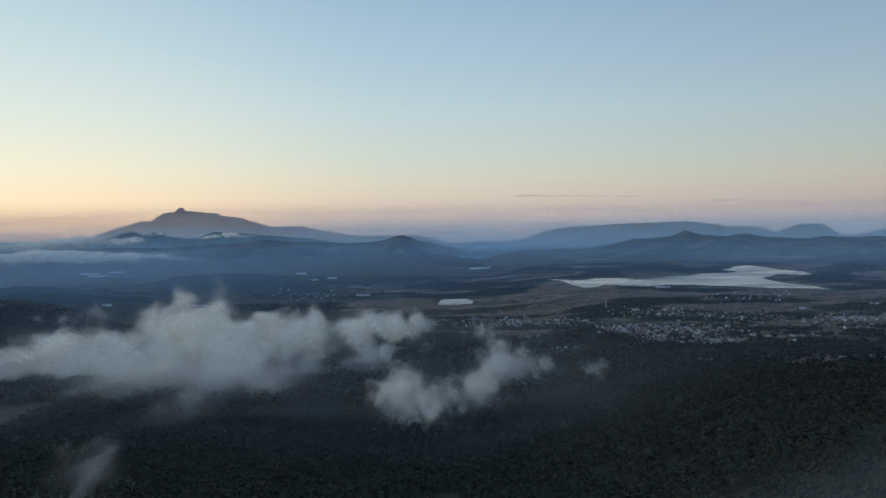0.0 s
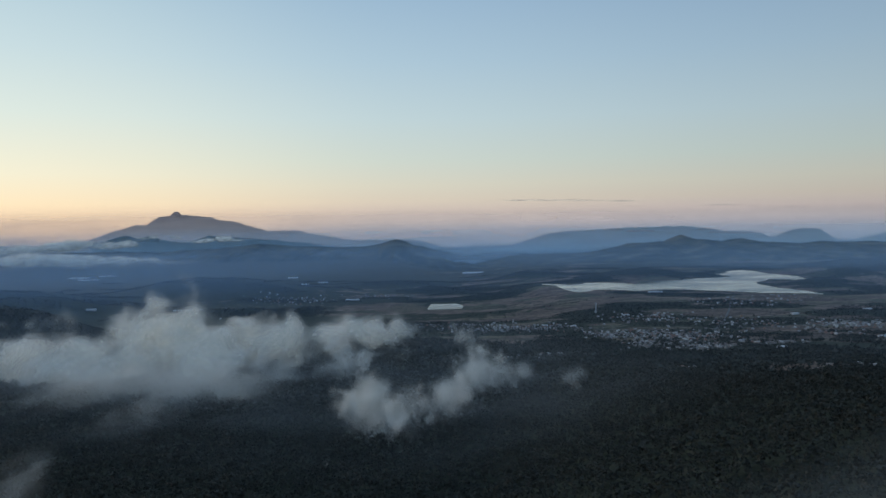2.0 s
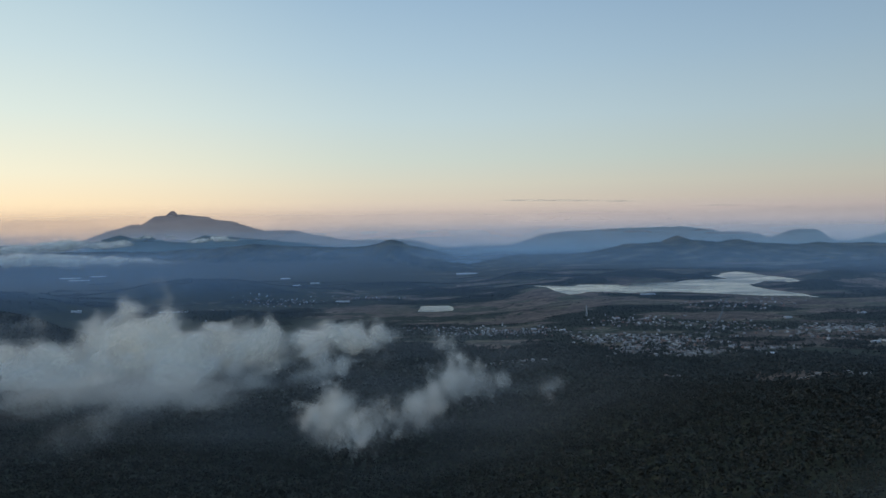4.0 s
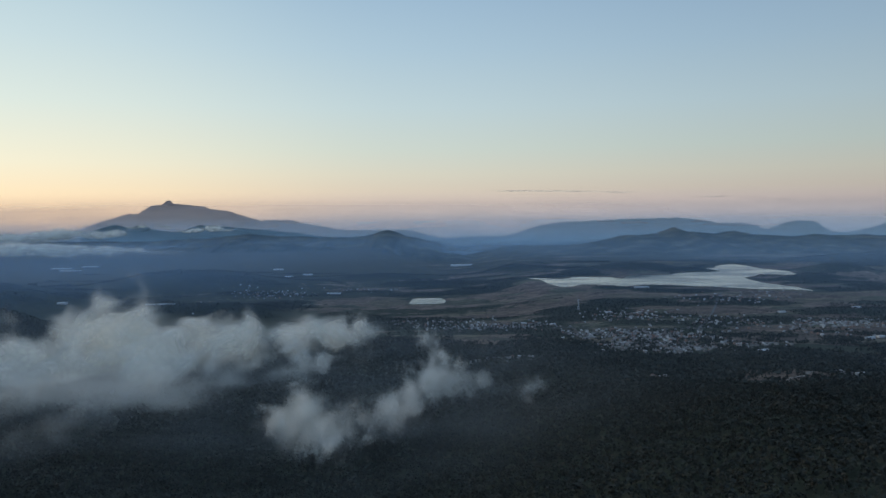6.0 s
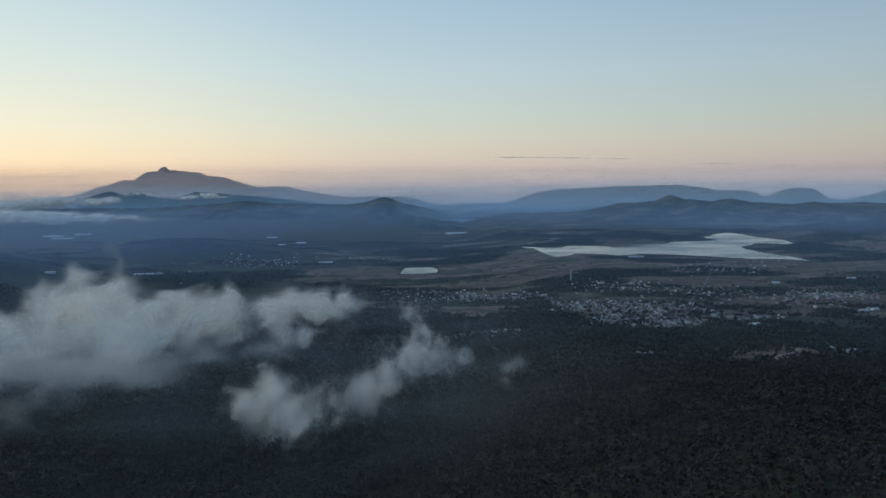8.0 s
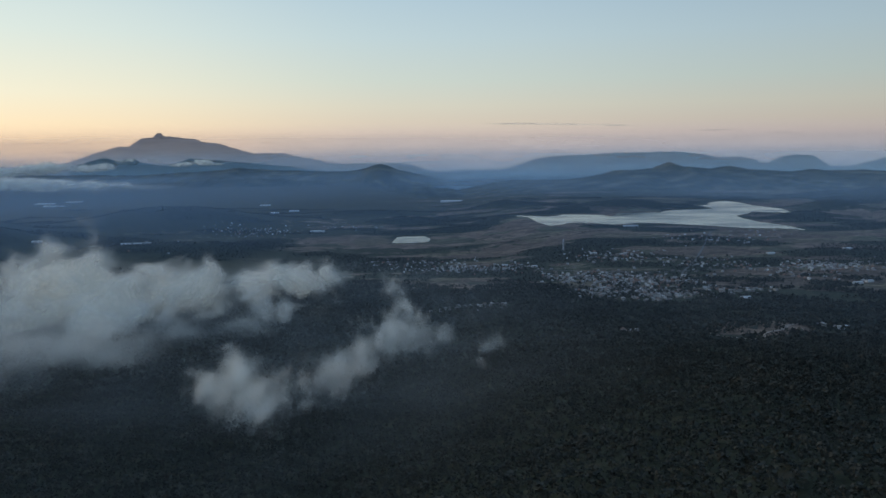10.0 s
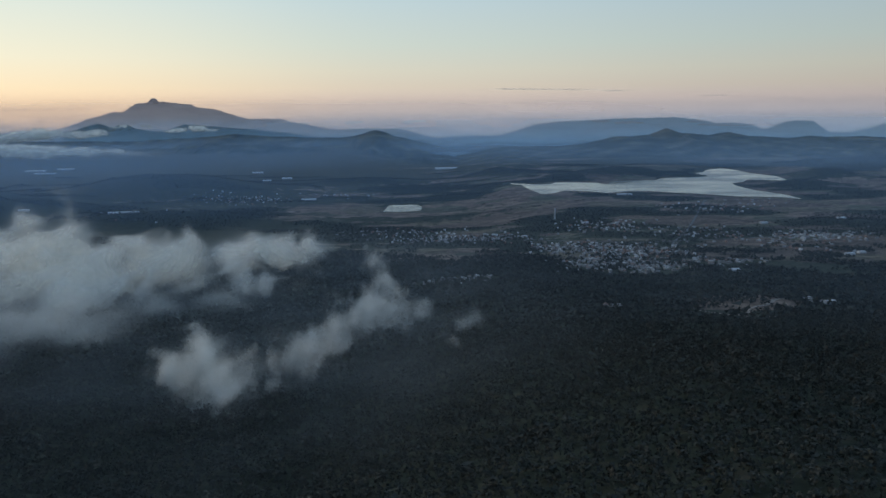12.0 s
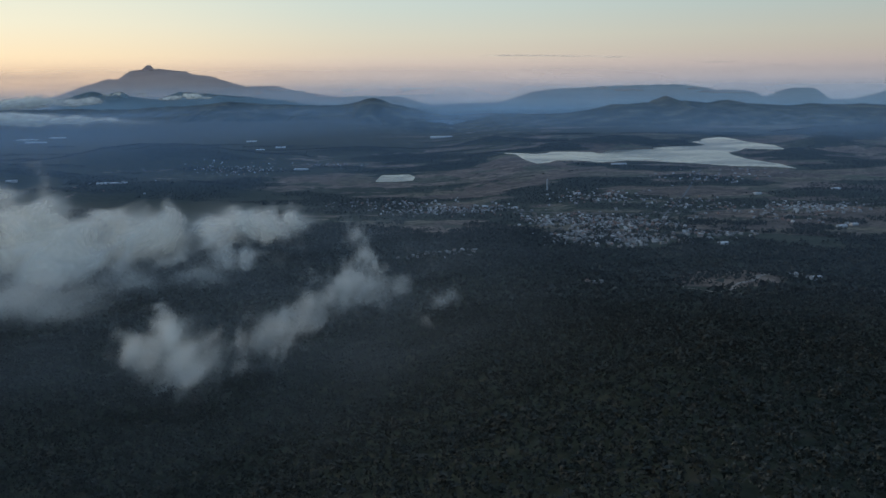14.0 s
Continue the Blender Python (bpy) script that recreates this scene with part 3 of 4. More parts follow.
BANK = [(-221, 369, 17, 30.1, 14.0, 0.8), (-203, 382, 16, 27.6, 14.0, 0.9), (-185, 393, 14, 25.1, 13.5, 0.95), (-166, 405, 18, 22.6, 16.6, 1), (-145, 416, 28, 20.1, 15.1, 1.05), (-126, 425, 28, 17.6, 15.6, 1.15),
        (-111, 396, 18, 19.8, 11.7, 1), (-127, 380, 19, 18.3, 10.5, 0.8), (-105, 432, 22, 17.6, 11.5, 1), (-88, 437, 22, 16.3, 10.5, 0.95), (-69, 443, 25, 16.3, 11.0, 1), (-50, 449, 28, 13.8, 9.0, 1),
        (-40, 422, 17, 10.9, 10.4, 0.9), (-30, 452, 26, 13.8, 8.5, 0.85), (-14, 454, 28, 11.3, 6.0, 0.8)]
SKIRT = [(-40, 376, 20, 10.5, 9.4, 0.62), (-74, 375, 19, 19.2, 9.6, 0.62), (-77, 317, 24, 18.2, 6.6, 0.52), (-95, 297, 28, 12.3, 7.9, 0.56), (-92, 276, 29, 5.9, 5.9, 0.55), (-86, 252, 30, 6.9, 5.1, 0.6),
         (-88, 233, 31, 8.5, 4.8, 0.62), (-18, 392, 19, 15.1, 10.8, 0.34), (-127, 287, 30, 16.1, 9.0, 0.5), (-2, 306, 26, 14.8, 6.6, 0.26),
         (-108, 321, 26, 21.0, 9.6, 0.45), (-86, 339, 23, 21.5, 8.2, 0.5), (-127, 318, 26, 21.5, 9.8, 0.42), (-145, 305, 28, 23.3, 9.7, 0.38)]
PUFF = [(-13, 254, 28, 10.0, 8.4, 1), (-17, 266, 32, 5.2, 4.4, 1), (-18, 251, 28, 6.2, 5.9, 0.9), (-4, 246, 29, 6.8, 6.8, 0.8), (-2, 235, 27, 5.8, 3.7, 0.4), (-25, 258, 29, 2.9, 2.9, 0.5)]
WISP = [(16, 422, 33.2, 2.1, 2.3, 0.8), (19, 417, 29.4, 3.0, 3.4, 0.95), (23, 408, 25.3, 3.8, 4.4, 1), (25, 395, 21.9, 4.3, 5.2, 1), (26, 369, 21.2, 5.6, 5.2, 1), (25, 339, 22.9, 6.9, 5.1, 1), (32, 337, 23.6, 5.8, 4.3, 0.85),
        (38, 334, 24.3, 5.8, 3.4, 0.9), (45, 334, 23.9, 5.6, 2.4, 0.7), (20, 315, 25.0, 6.4, 4.7, 1), (14, 297, 26.0, 6.0, 4.4, 1), (10, 280, 27.4, 5.3, 4.2, 0.95), (7, 267, 27.3, 4.8, 3.9, 0.85), (3, 256, 28.0, 4.3, 3.5, 0.8),
        (15, 270, 26.4, 6.5, 4.8, 0.4)]
SCRAP = [(60, 302, 30, 4.2, 2.9, 1), (55, 267, 33, 2.8, 3.6, 0.5), (50, 367, 24, 7.2, 7.2, 0.25), (64, 254, 35, 6.1, 2.1, 0.22)]
TATTER = [(-80, 176, 36, 3.0, 4.5, 0.8), (-78, 164, 37, 5.0, 5.0, 0.8), (-76, 152, 38, 6.5, 4.5, 0.8)]
BANDS = [(-1469, 2656, 16, 100.8, 15.3, 1), (-1360, 2656, 24, 88.2, 14.2, 1), (-1264, 2656, 30, 75.6, 14.2, 1), (-1169, 2656, 34, 67.2, 10.9, 0.9), (-1091, 2656, 34, 37.8, 9.9, 0.9), (-1124, 2656, 23, 75.6, 8.7, 0.5)]
BANDS2 = [(-1080, 1900, 13, 80, 11.7, 1), (-977, 1900, 15, 70, 11.7, 1), (-910, 1900, 16, 60, 9.1, 1), (-840, 1900, 16, 45, 6.5, 0.9), (-763, 1900, 10, 70, 7.8, 0.6), (-683, 1900, 1, 90, 9.1, 0.5), (-898, 1900, 4, 120, 10.4, 0.6)]
SMALL = [(-848, 2656, 38, 28.6, 4.2, 0.9), (-810, 2656, 42, 26.9, 5.9, 1), (-762, 2656, 47, 25.2, 8.4, 1), (-733, 2656, 44, 25.2, 6.7, 1), (-701, 2656, 40, 25.2, 3.4, 0.8)]
SMALL2 = [(-1036, 2656, 53, 21.8, 3.4, 0.8), (-995, 2656, 57, 16.8, 6.7, 0.9), (-941, 2656, 56, 21.8, 5.0, 0.7), (-911, 2656, 56, 13.4, 6.7, 0.9)]
STREAK = [(470, 4300, 214, 150, 4.0, 0.9), (680, 4300, 210, 150, 3.2, 0.9), (880, 4300, 205, 130, 3.2, 0.9), (1060, 4300, 199, 90, 4.4, 1)]
STREAK2 = [(1560, 4150, 166, 130, 4.0, 0.9), (1760, 4150, 158, 100, 3.0, 0.7), (1940, 4150, 150, 90, 4.2, 0.9)]
cloud(BANK, 2.4, 2.6, "grey-white cloud bank lying on the forested slope", 301, 15.0, 0.27, 0.045, 3.4, 0.8, 1.2, 1.0)
cloud(SKIRT, 2.6, 2.8, "thin ragged skirt of mist under the cloud bank", 311, 12.0, 0.13, 0.13, 2.6, 0.9)
cloud(PUFF, 1.2, 1.2, "loose grey-white puff of cloud above the trees", 321, 7.0, 0.14, 0.04, 3.2, 0.9, 1.0, 1.0)
cloud(WISP, 1.8, 1.5, "curling wisp of torn cloud above the trees", 331, 7.0, 0.095, 0.035, 4.2, 0.9, 0.8, 1.2, 2.2)
cloud(SCRAP, 1.5, 1.4, "small scrap of mist drifting over the forest", 341, 6.0, 0.09, 0.04, 3.0, 0.9, 0.9, 1.0, 1.6)
cloud(TATTER, 1.5, 1.4, "torn tatter of mist rising from the trees", 345, 7.0, 0.07, 0.035, 3.4, 0.9, 0.7, 1.0, 1.0)
cloud(BANDS, 8.0, 9.0, "long white cloud band before the volcano", 351, 42.0, 0.75, 0.10, 2.3, 0.7, 2.0, 0.5, 0.5)
cloud(BANDS2, 6.0, 7.0, "low white cloud band over the dark hills", 361, 34.0, 0.65, 0.14, 2.1, 0.8, 2.2, 0.5, 0.5)
cloud(SMALL, 3.5, 3.4, "small white cloud on the flank of the volcano", 371, 18.0, 0.70, 0.04, 2.2, 0.6, 1.2, 0.6, 0.7)
cloud(SMALL2, 3.5, 3.4, "torn white cloud scraps on the flank of the volcano", 375, 18.0, 0.55, 0.03, 2.6, 0.6, 1.2, 0.7, 0.7)
cloud(STREAK, 2.5, 8.0, "thin grey streak of cloud low in the sky", 381, 90.0, 0.05, 0.04, 0.8, 0.8, 4.0, 0.2, 0.25)
cloud(STREAK2, 2.5, 8.0, "thin grey streak of cloud low in the sky", 391, 90.0, 0.05, 0.04, 0.8, 0.8, 4.0, 0.2, 0.25)


# ---- forest and hedgerow trees ----
def leaf_material(name, stops):
    m, t, b = material(name)
    g = t.nodes.new("ShaderNodeNewGeometry")
    r = ramp(t, g.outputs["Random Per Island"], stops)
    tc = t.nodes.new("ShaderNodeTexCoord")
    n = t.nodes.new("ShaderNodeTexNoise")
    n.inputs["Scale"].default_value, n.inputs["Detail"].default_value = 0.3, 5
    t.links.new(g.outputs["Position"], n.inputs["Vector"])
    v = ramp(t, n.outputs[0], [(0.34, (0.78, 0.84, 0.84)), (0.52, (1.0, 1.0, 1.0)), (0.68, (1.30, 1.14, 1.06))])
    mul = t.nodes.new("ShaderNodeMix")
    mul.data_type, mul.blend_type = "RGBA", "MULTIPLY"
    mul.inputs["Factor"].default_value = 1
    t.links.new(r.outputs[0], mul.inputs[6])
    t.links.new(v.outputs[0], mul.inputs[7])
    t.links.new(mul.outputs[2], b.inputs["Base Color"])
    b.inputs["Roughness"].default_value = 0.8
    b.inputs["Specular IOR Level"].default_value = 0.2
    return m


LEAF = leaf_material("dark_foliage", [(0.0, (0.038, 0.044, 0.040)), (0.5, (0.042, 0.047, 0.040)), (1.0, (0.047, 0.048, 0.040))])
BARK = coloured("bark", [(0.3, (0.05, 0.04, 0.03)), (0.7, (0.12, 0.095, 0.07))], 3.0, second=20)


def crown_soup(r, leaves, height, size, conic, clumps):
    """Leaf sprays of one crown: uneven clumps round the stem, gaps between them. Returns corners (n, 3, 3)."""
    cl = r.normal(size=(clumps, 3)) * (0.34, 0.34, 0.0)
    cl[:, 2] = r.uniform(0.25, 1.0, clumps)
    if conic:
        cl[:, :2] *= (1.25 - cl[:, 2:])
    which = r.integers(0, clumps, leaves)
    c = cl[which] + r.normal(size=(leaves, 3)) * (0.13, 0.13, 0.09)
    c *= (height * 0.62, height * 0.62, height)
    e1, e2 = r.normal(size=(leaves, 3)), r.normal(size=(leaves, 3))
    e1[:, 2] *= 0.5
    e2[:, 2] *= 0.5
    e1 /= np.linalg.norm(e1, axis=1)[:, None]
    e2 -= e1 * (e1 * e2).sum(1)[:, None]
    e2 /= np.linalg.norm(e2, axis=1)[:, None]
    s = size * r.uniform(0.6, 1.4, (leaves, 1))
    return np.stack([c + s * e1, c - 0.5 * s * e1 + 0.8 * s * e2, c - 0.5 * s * e1 - 0.8 * s * e2], 1)


tree_rng = np.random.default_rng(21)


def soup_forest(name, spots, leaves, height, size, label, kinds=8):
    """Many crowns in one mesh, at spots (x, y)."""
    kind = [crown_soup(tree_rng, leaves, 1.0, size, k % 2, 5 + k % 4) for k in range(kinds)]
    x, y = spots.T
    z = land(x, y)
    pick = tree_rng.integers(0, kinds, len(x))
    turn = tree_rng.uniform(0, 2 * np.pi, len(x))
    scale = height * tree_rng.lognormal(0, 0.25, len(x))
    v = np.array(kind)[pick]
    c, s = np.cos(turn)[:, None, None], np.sin(turn)[:, None, None]
    wide = tree_rng.uniform(0.8, 1.25, len(x))[:, None, None]
    vx = (v[..., 0] * c - v[..., 1] * s) * scale[:, None, None] * wide + x[:, None, None]
    vy = (v[..., 0] * s + v[..., 1] * c) * scale[:, None, None] * wide + y[:, None, None]
    vz = v[..., 2] * scale[:, None, None] + z[:, None, None]
    p = np.stack([vx, vy, vz], -1).reshape(-1, 3)
    ob = new(name, mesh_from(name, p, np.arange(len(p)).reshape(-1, 3), LEAF))
    return tagged(ob, label, "forest", kind="stuff")


def jittered(x0, x1, y0, y1, step):
    xs, ys = np.meshgrid(np.arange(x0, x1, step), np.arange(y0, y1, step), indexing="ij")
    p = np.stack([xs.ravel(), ys.ravel()], -1)
    return p + tree_rng.uniform(-0.5, 0.5, p.shape) * step


def clear_of(p, x, y, rx, ry):
    d = ((p[:, 0] - x) / rx) ** 2 + ((p[:, 1] - y) / ry) ** 2
    # a few garden trees stay between the houses
    return (d > 1 + 0.5 * (fbm(p[:, 0] / 6, p[:, 1] / 6, seed=61) - 0.5)) | ((rx > 12) & (fbm(p[:, 0] / 9, p[:, 1] / 7, octaves=3, seed=63) > 0.58))


# bare patches: the diggings, the cleared hilltop, the hamlets
BARE = [(163, 330, 16, 13), (178, 346, 15, 9), (134, 290, 7, 5), (59, 527, 8, 9), (160, 498, 37, 60), (222, 498, 26, 26), (180, 560, 46, 40), (70, 447, 17, 15), (44, 435, 6, 5), (208, 356, 7, 5), (211, 321, 8, 6), (116, 342, 5, 5), (215, 457, 14, 9), (190, 380, 9, 5)]
near = jittered(-150, 300, 96, 300, 1.75)
near = near[np.abs(near[:, 0] - 32) < 0.66 * near[:, 1] + 42]
mid = jittered(-320, 460, 300, 575, 2.1)
mid = mid[np.abs(mid[:, 0] - 32) < 0.64 * mid[:, 1] + 50]
edge = 545 + 60 * (fbm(mid[:, 0] / 45, mid[:, 1] / 45, octaves=3, seed=65) - 0.5) - 110 * ease((mid[:, 0] - 205) / 60) + 40 * ease((60 - mid[:, 0]) / 80)
mid = mid[(mid[:, 1] < edge) | (fbm(mid[:, 0] / 30, mid[:, 1] / 22, octaves=4, seed=67) > 0.6)]
for spot in BARE:
    near, mid = near[clear_of(near, *spot)], mid[clear_of(mid, *spot)]
thin = fbm(near[:, 0] / 22, near[:, 1] / 22, octaves=3, seed=69)
near = near[thin > 0.18]
LONE = (near[:, 1] > 128) & (near[:, 1] < 134) & (np.abs(near[:, 0] - 55) < 75)
lone = near[LONE][:260]
near = near[~LONE]
under = jittered(-90, 150, -45, 97, 2.1)
soup_forest("forest", under, 16, 2.1, 0.19, "dark forest on the mountainside below the flight")
soup_forest("forest", near, 46, 2.1, 0.106, "dense dark forest covering the mountainside")
soup_forest("forest", mid, 11, 1.55, 0.36, "dark forest on the lower slopes above the town")

# hedgerows, copses and wooded knolls out on the plain
WOODS = [[(366, 712), (412, 758), (438, 748), (520, 720), (520, 600), (391, 608), (374, 629), (367, 668)], [(136, 707), (155, 732), (178, 720), (198, 699), (192, 669), (163, 660), (136, 667)],
         [(152, 598), (183, 589), (204, 595), (200, 580), (171, 573), (149, 579)]]
HEDGES = [[(235, 616), (250, 585), (271, 559), (292, 546), (297, 527), (287, 489), (277, 449), (282, 424)], [(237, 636), (263, 647), (285, 635), (300, 619)], [(279, 568), (304, 599), (327, 587), (346, 564)],
          [(275, 490), (281, 468), (302, 458)], [(204, 961), (226, 941), (248, 921), (277, 931), (316, 929), (352, 900), (387, 873)], [(120, 760), (230, 790), (330, 770)], [(60, 840), (150, 850), (230, 880)]]

far_wood = jittered(-620, 900, 560, 1420, 2.6)
far_wood = far_wood[np.abs(far_wood[:, 0] - 40) < 0.63 * far_wood[:, 1] + 30]
m = wood_lie(far_wood[:, 0], far_wood[:, 1]) + 0.03 * tree_rng.normal(size=len(far_wood))
k = np.zeros(len(far_wood))
for kx, ky, h, wx, wy in KNOLLS:
    k = np.maximum(k, np.exp(-1.2 * (((far_wood[:, 0] - kx) / wx) ** 2 + ((far_wood[:, 1] - ky) / wy) ** 2)))
line = np.abs(fbm(far_wood[:, 0] / 70, far_wood[:, 1] / 50, octaves=3, seed=73) - 0.5) < 0.006 * ease((fbm(far_wood[:, 0] / 25, far_wood[:, 1] / 25, octaves=2, seed=75) - 0.4) / 0.2) * (far_wood[:, 0] > 40)
wob = 14 * (fbm(far_wood[:, 0] / 18, far_wood[:, 1] / 18, octaves=3, seed=77) - 0.5)
grove = np.zeros(len(far_wood), bool)
for outline in WOODS:
    grove |= inside(far_wood[:, 0] + wob, far_wood[:, 1] - wob, outline)
keep = ((m + 0.33 * k > 0.61) | line | grove) & ~inside(far_wood[:, 0], far_wood[:, 1], LAKE) & ~inside(far_wood[:, 0], far_wood[:, 1], POND)
far_wood = far_wood[keep]
far_wood = far_wood[(off_shore(far_wood[:, 0], far_wood[:, 1], LAKE) > 10) & (off_shore(far_wood[:, 0], far_wood[:, 1], POND) > 16)]
rows = []
for points in HEDGES:
    pts = np.array(points, float)
    d = np.r_[0, np.cumsum(np.hypot(*np.diff(pts, axis=0).T))]
    at = np.arange(0, d[-1], 1.1)
    row = np.stack([np.interp(at, d, pts[:, 0]), np.interp(at, d, pts[:, 1])], -1) + tree_rng.normal(size=(len(at), 2)) * 1.1
    rows.append(row[fbm(row[:, 0] / 14, row[:, 1] / 14, octaves=2, seed=79) > 0.4])
far_wood = np.concatenate([far_wood, *rows])
soup_forest("copse", far_wood, 6, 1.0, 0.50, "dark copses and hedgerows between the fields", 6)


def part(name, bm, mat, parent, label=""):
    me = bpy.data.meshes.new(name)
    bm.to_mesh(me)
    bm.free()
    me.materials.append(mat)
    ob = new(name, me)
    ob.parent = parent
    return tagged(ob, label)


def tube(bm, a, b, r0, r1, sides=6):
    a, b = Vector(a), Vector(b)
    m = Matrix.Translation((a + b) / 2) @ (b - a).to_track_quat("Z", "Y").to_matrix().to_4x4()
    bmesh.ops.create_cone(bm, cap_ends=True, segments=sides, radius1=r0, radius2=r1, depth=(b - a).length, matrix=m)


def box(bm, x0, x1, y0, y1, z0, z1):
    r = bmesh.ops.create_cube(bm, size=1, matrix=Matrix.Translation(((x0 + x1) / 2, (y0 + y1) / 2, (z0 + z1) / 2)) @ Matrix.Diagonal((x1 - x0, y1 - y0, z1 - z0, 1)))
    return r["verts"]


def tree_pattern(conic, height):
    t = new("tree")
    tagged(t, "dark evergreen tree standing in the mountain forest", "tree", "trees of the slope")
    bm = bmesh.new()
    tube(bm, (0, 0, -0.2), (0.03, 0.02, 0.45 * height), 0.055 * height / 2, 0.03 * height / 2)
    tube(bm, (0.03, 0.02, 0.45 * height), (0, 0.05, 0.9 * height), 0.03 * height / 2, 0.008 * height / 2)
    for k in range(5):
        a, z = k * 2.4 + conic, height * (0.35 + 0.1 * k)
        tube(bm, (0.02, 0.02, z), (math.cos(a) * 0.22 * height, math.sin(a) * 0.22 * height, z + 0.1 * height), 0.012 * height, 0.004 * height, 4)
    part("trunk", bm, BARK, t)
    v = crown_soup(tree_rng, 110, height, 0.115 * height / 2.1, conic, 9).reshape(-1, 3)
    crown = new("crown", mesh_from("crown", v, np.arange(len(v)).reshape(-1, 3), LEAF))
    crown.parent = t
    return t


patterns = [tree_pattern(k % 2, 1.9 + 0.14 * k) for k in range(5)]
for n, (x, y) in enumerate(lone):
    m = pose(x, y, float(land(np.array([x]), np.array([y]))[0]), 0, 0, tree_rng.uniform(0, 360))
    if n < 5:
        patterns[n].matrix_basis = m
    else:
        copy_thing(patterns[n % 5], m)

# ---- the town ----
WALL = coloured("limewashed_wall", [(0.3, (0.22, 0.21, 0.20)), (0.7, (0.42, 0.40, 0.38))], 0.6, second=5)
m, t, b = material("roofing")
info = t.nodes.new("ShaderNodeObjectInfo")
tones = ramp(t, info.outputs["Random"], [(0.0, (0.14, 0.12, 0.11)), (0.25, (0.20, 0.19, 0.19)), (0.45, (0.20, 0.11, 0.08)), (0.60, (0.26, 0.26, 0.26)), (0.86, (0.44, 0.43, 0.42)), (1.0, (0.44, 0.43, 0.42))], "CONSTANT")
gn = t.nodes.new("ShaderNodeTexNoise")
gn.inputs["Scale"].default_value = 2.5
gr = ramp(t, gn.outputs[0], [(0.3, (0.7, 0.7, 0.7)), (0.7, (1.1, 1.1, 1.1))])
gm = t.nodes.new("ShaderNodeMix")
gm.data_type, gm.blend_type = "RGBA", "MULTIPLY"
gm.inputs["Factor"].default_value = 1
t.links.new(tones.outputs[0], gm.inputs[6])
t.links.new(gr.outputs[0], gm.inputs[7])
t.links.new(gm.outputs[2], b.inputs["Base Color"])
b.inputs["Roughness"].default_value = 0.6
ROOFING = m
m, t, b = material("roofing_of_many_houses")
gi = t.nodes.new("ShaderNodeNewGeometry")
tones = ramp(t, gi.outputs["Random Per Island"], [(0.0, (0.14, 0.12, 0.11)), (0.25, (0.20, 0.19, 0.19)), (0.45, (0.20, 0.11, 0.08)), (0.60, (0.26, 0.26, 0.26)), (0.86, (0.44, 0.43, 0.42)), (1.0, (0.44, 0.43, 0.42))], "CONSTANT")
t.links.new(tones.outputs[0], b.inputs["Base Color"])
b.inputs["Roughness"].default_value = 0.6
MANY_ROOFS = m
GLASS_DARK = coloured("dark_window", [(0.3, (0.02, 0.025, 0.03)), (0.7, (0.05, 0.06, 0.07))], 1.0, 0.2)


def house_pattern(w, d, h, style):
    ob = new("house")
    tagged(ob, ("small limewashed house with a flat concrete roof", "small house with a low gabled roof", "two-storey block house with a parapet roof")[style], "house", "houses of the town")
    bm = bmesh.new()
    box(bm, -w / 2, w / 2, -d / 2, d / 2, -0.8, h)
    if style == 2:
        box(bm, -w / 2, w * 0.1, -d / 2, d / 2 - 0.2, h, h * 1.8)
    part("wall", bm, WALL, ob)
    bm = bmesh.new()
    if style == 1:
        o = 0.12
        a = [bm.verts.new(p) for p in ((-w / 2 - o, -d / 2 - o, h), (w / 2 + o, -d / 2 - o, h), (w / 2 + o, 0, h + 0.3 * d), (-w / 2 - o, 0, h + 0.3 * d), (w / 2 + o, d / 2 + o, h), (-w / 2 - o, d / 2 + o, h))]
        for f in ((0, 1, 2, 3), (3, 2, 4, 5), (0, 3, 5), (1, 4, 2), (0, 5, 4, 1)):
            bm.faces.new([a[i] for i in f])
        bmesh.ops.recalc_face_normals(bm, faces=bm.faces)
    else:
        box(bm, -w / 2 - 0.06, w / 2 + 0.06, -d / 2 - 0.06, d / 2 + 0.06, h + 0.004, h + 0.10)
        if style == 2:
            box(bm, -w / 2 - 0.06, w * 0.1 + 0.06, -d / 2 - 0.06, d / 2 - 0.14, h * 1.8, h * 1.8 + 0.1)
    part("roof", bm, ROOFING, ob)
    for side in (-1, 1):
        bm = bmesh.new()
        box(bm, side * w * 0.25 - 0.13, side * w * 0.25 + 0.13, -d / 2 - 0.02, -d / 2 + 0.05, 0.22, 0.5)
        part("window", bm, GLASS_DARK, ob)
    return ob


town_rng = np.random.default_rng(33)
# quarters of the town: x, y, half length, half depth, bearing of the streets in degrees, plots
QUARTERS = [(160, 490, 34, 40, 8, 420), (180, 560, 46, 40, 8, 330), (140, 575, 30, 30, 4, 150), (70, 640, 60, 30, -6, 280), (195, 690, 40, 40, 10, 130), (222, 500, 28, 24, 0, 60), (345, 622, 36, 26, 6, 240),
            (255, 640, 50, 50, 12, 80), (300, 590, 40, 60, 20, 50), (68, 445, 15, 13, 40, 34), (44, 435, 5, 4, 0, 7), (208, 357, 6, 4, 10, 10), (211, 321, 7, 5, -10, 12), (116, 342, 4, 4, 0, 5), (335, 800, 60, 50, 30, 60)]
FAR_QUARTERS = [(-190, 1010, 60, 40, 0, 130), (-75, 1065, 40, 24, 0, 50), (390, 860, 40, 30, 0, 26), (-260, 830, 60, 60, 0, 14), (450, 640, 60, 50, 10, 60), (25, 700, 60, 40, -5, 90)]


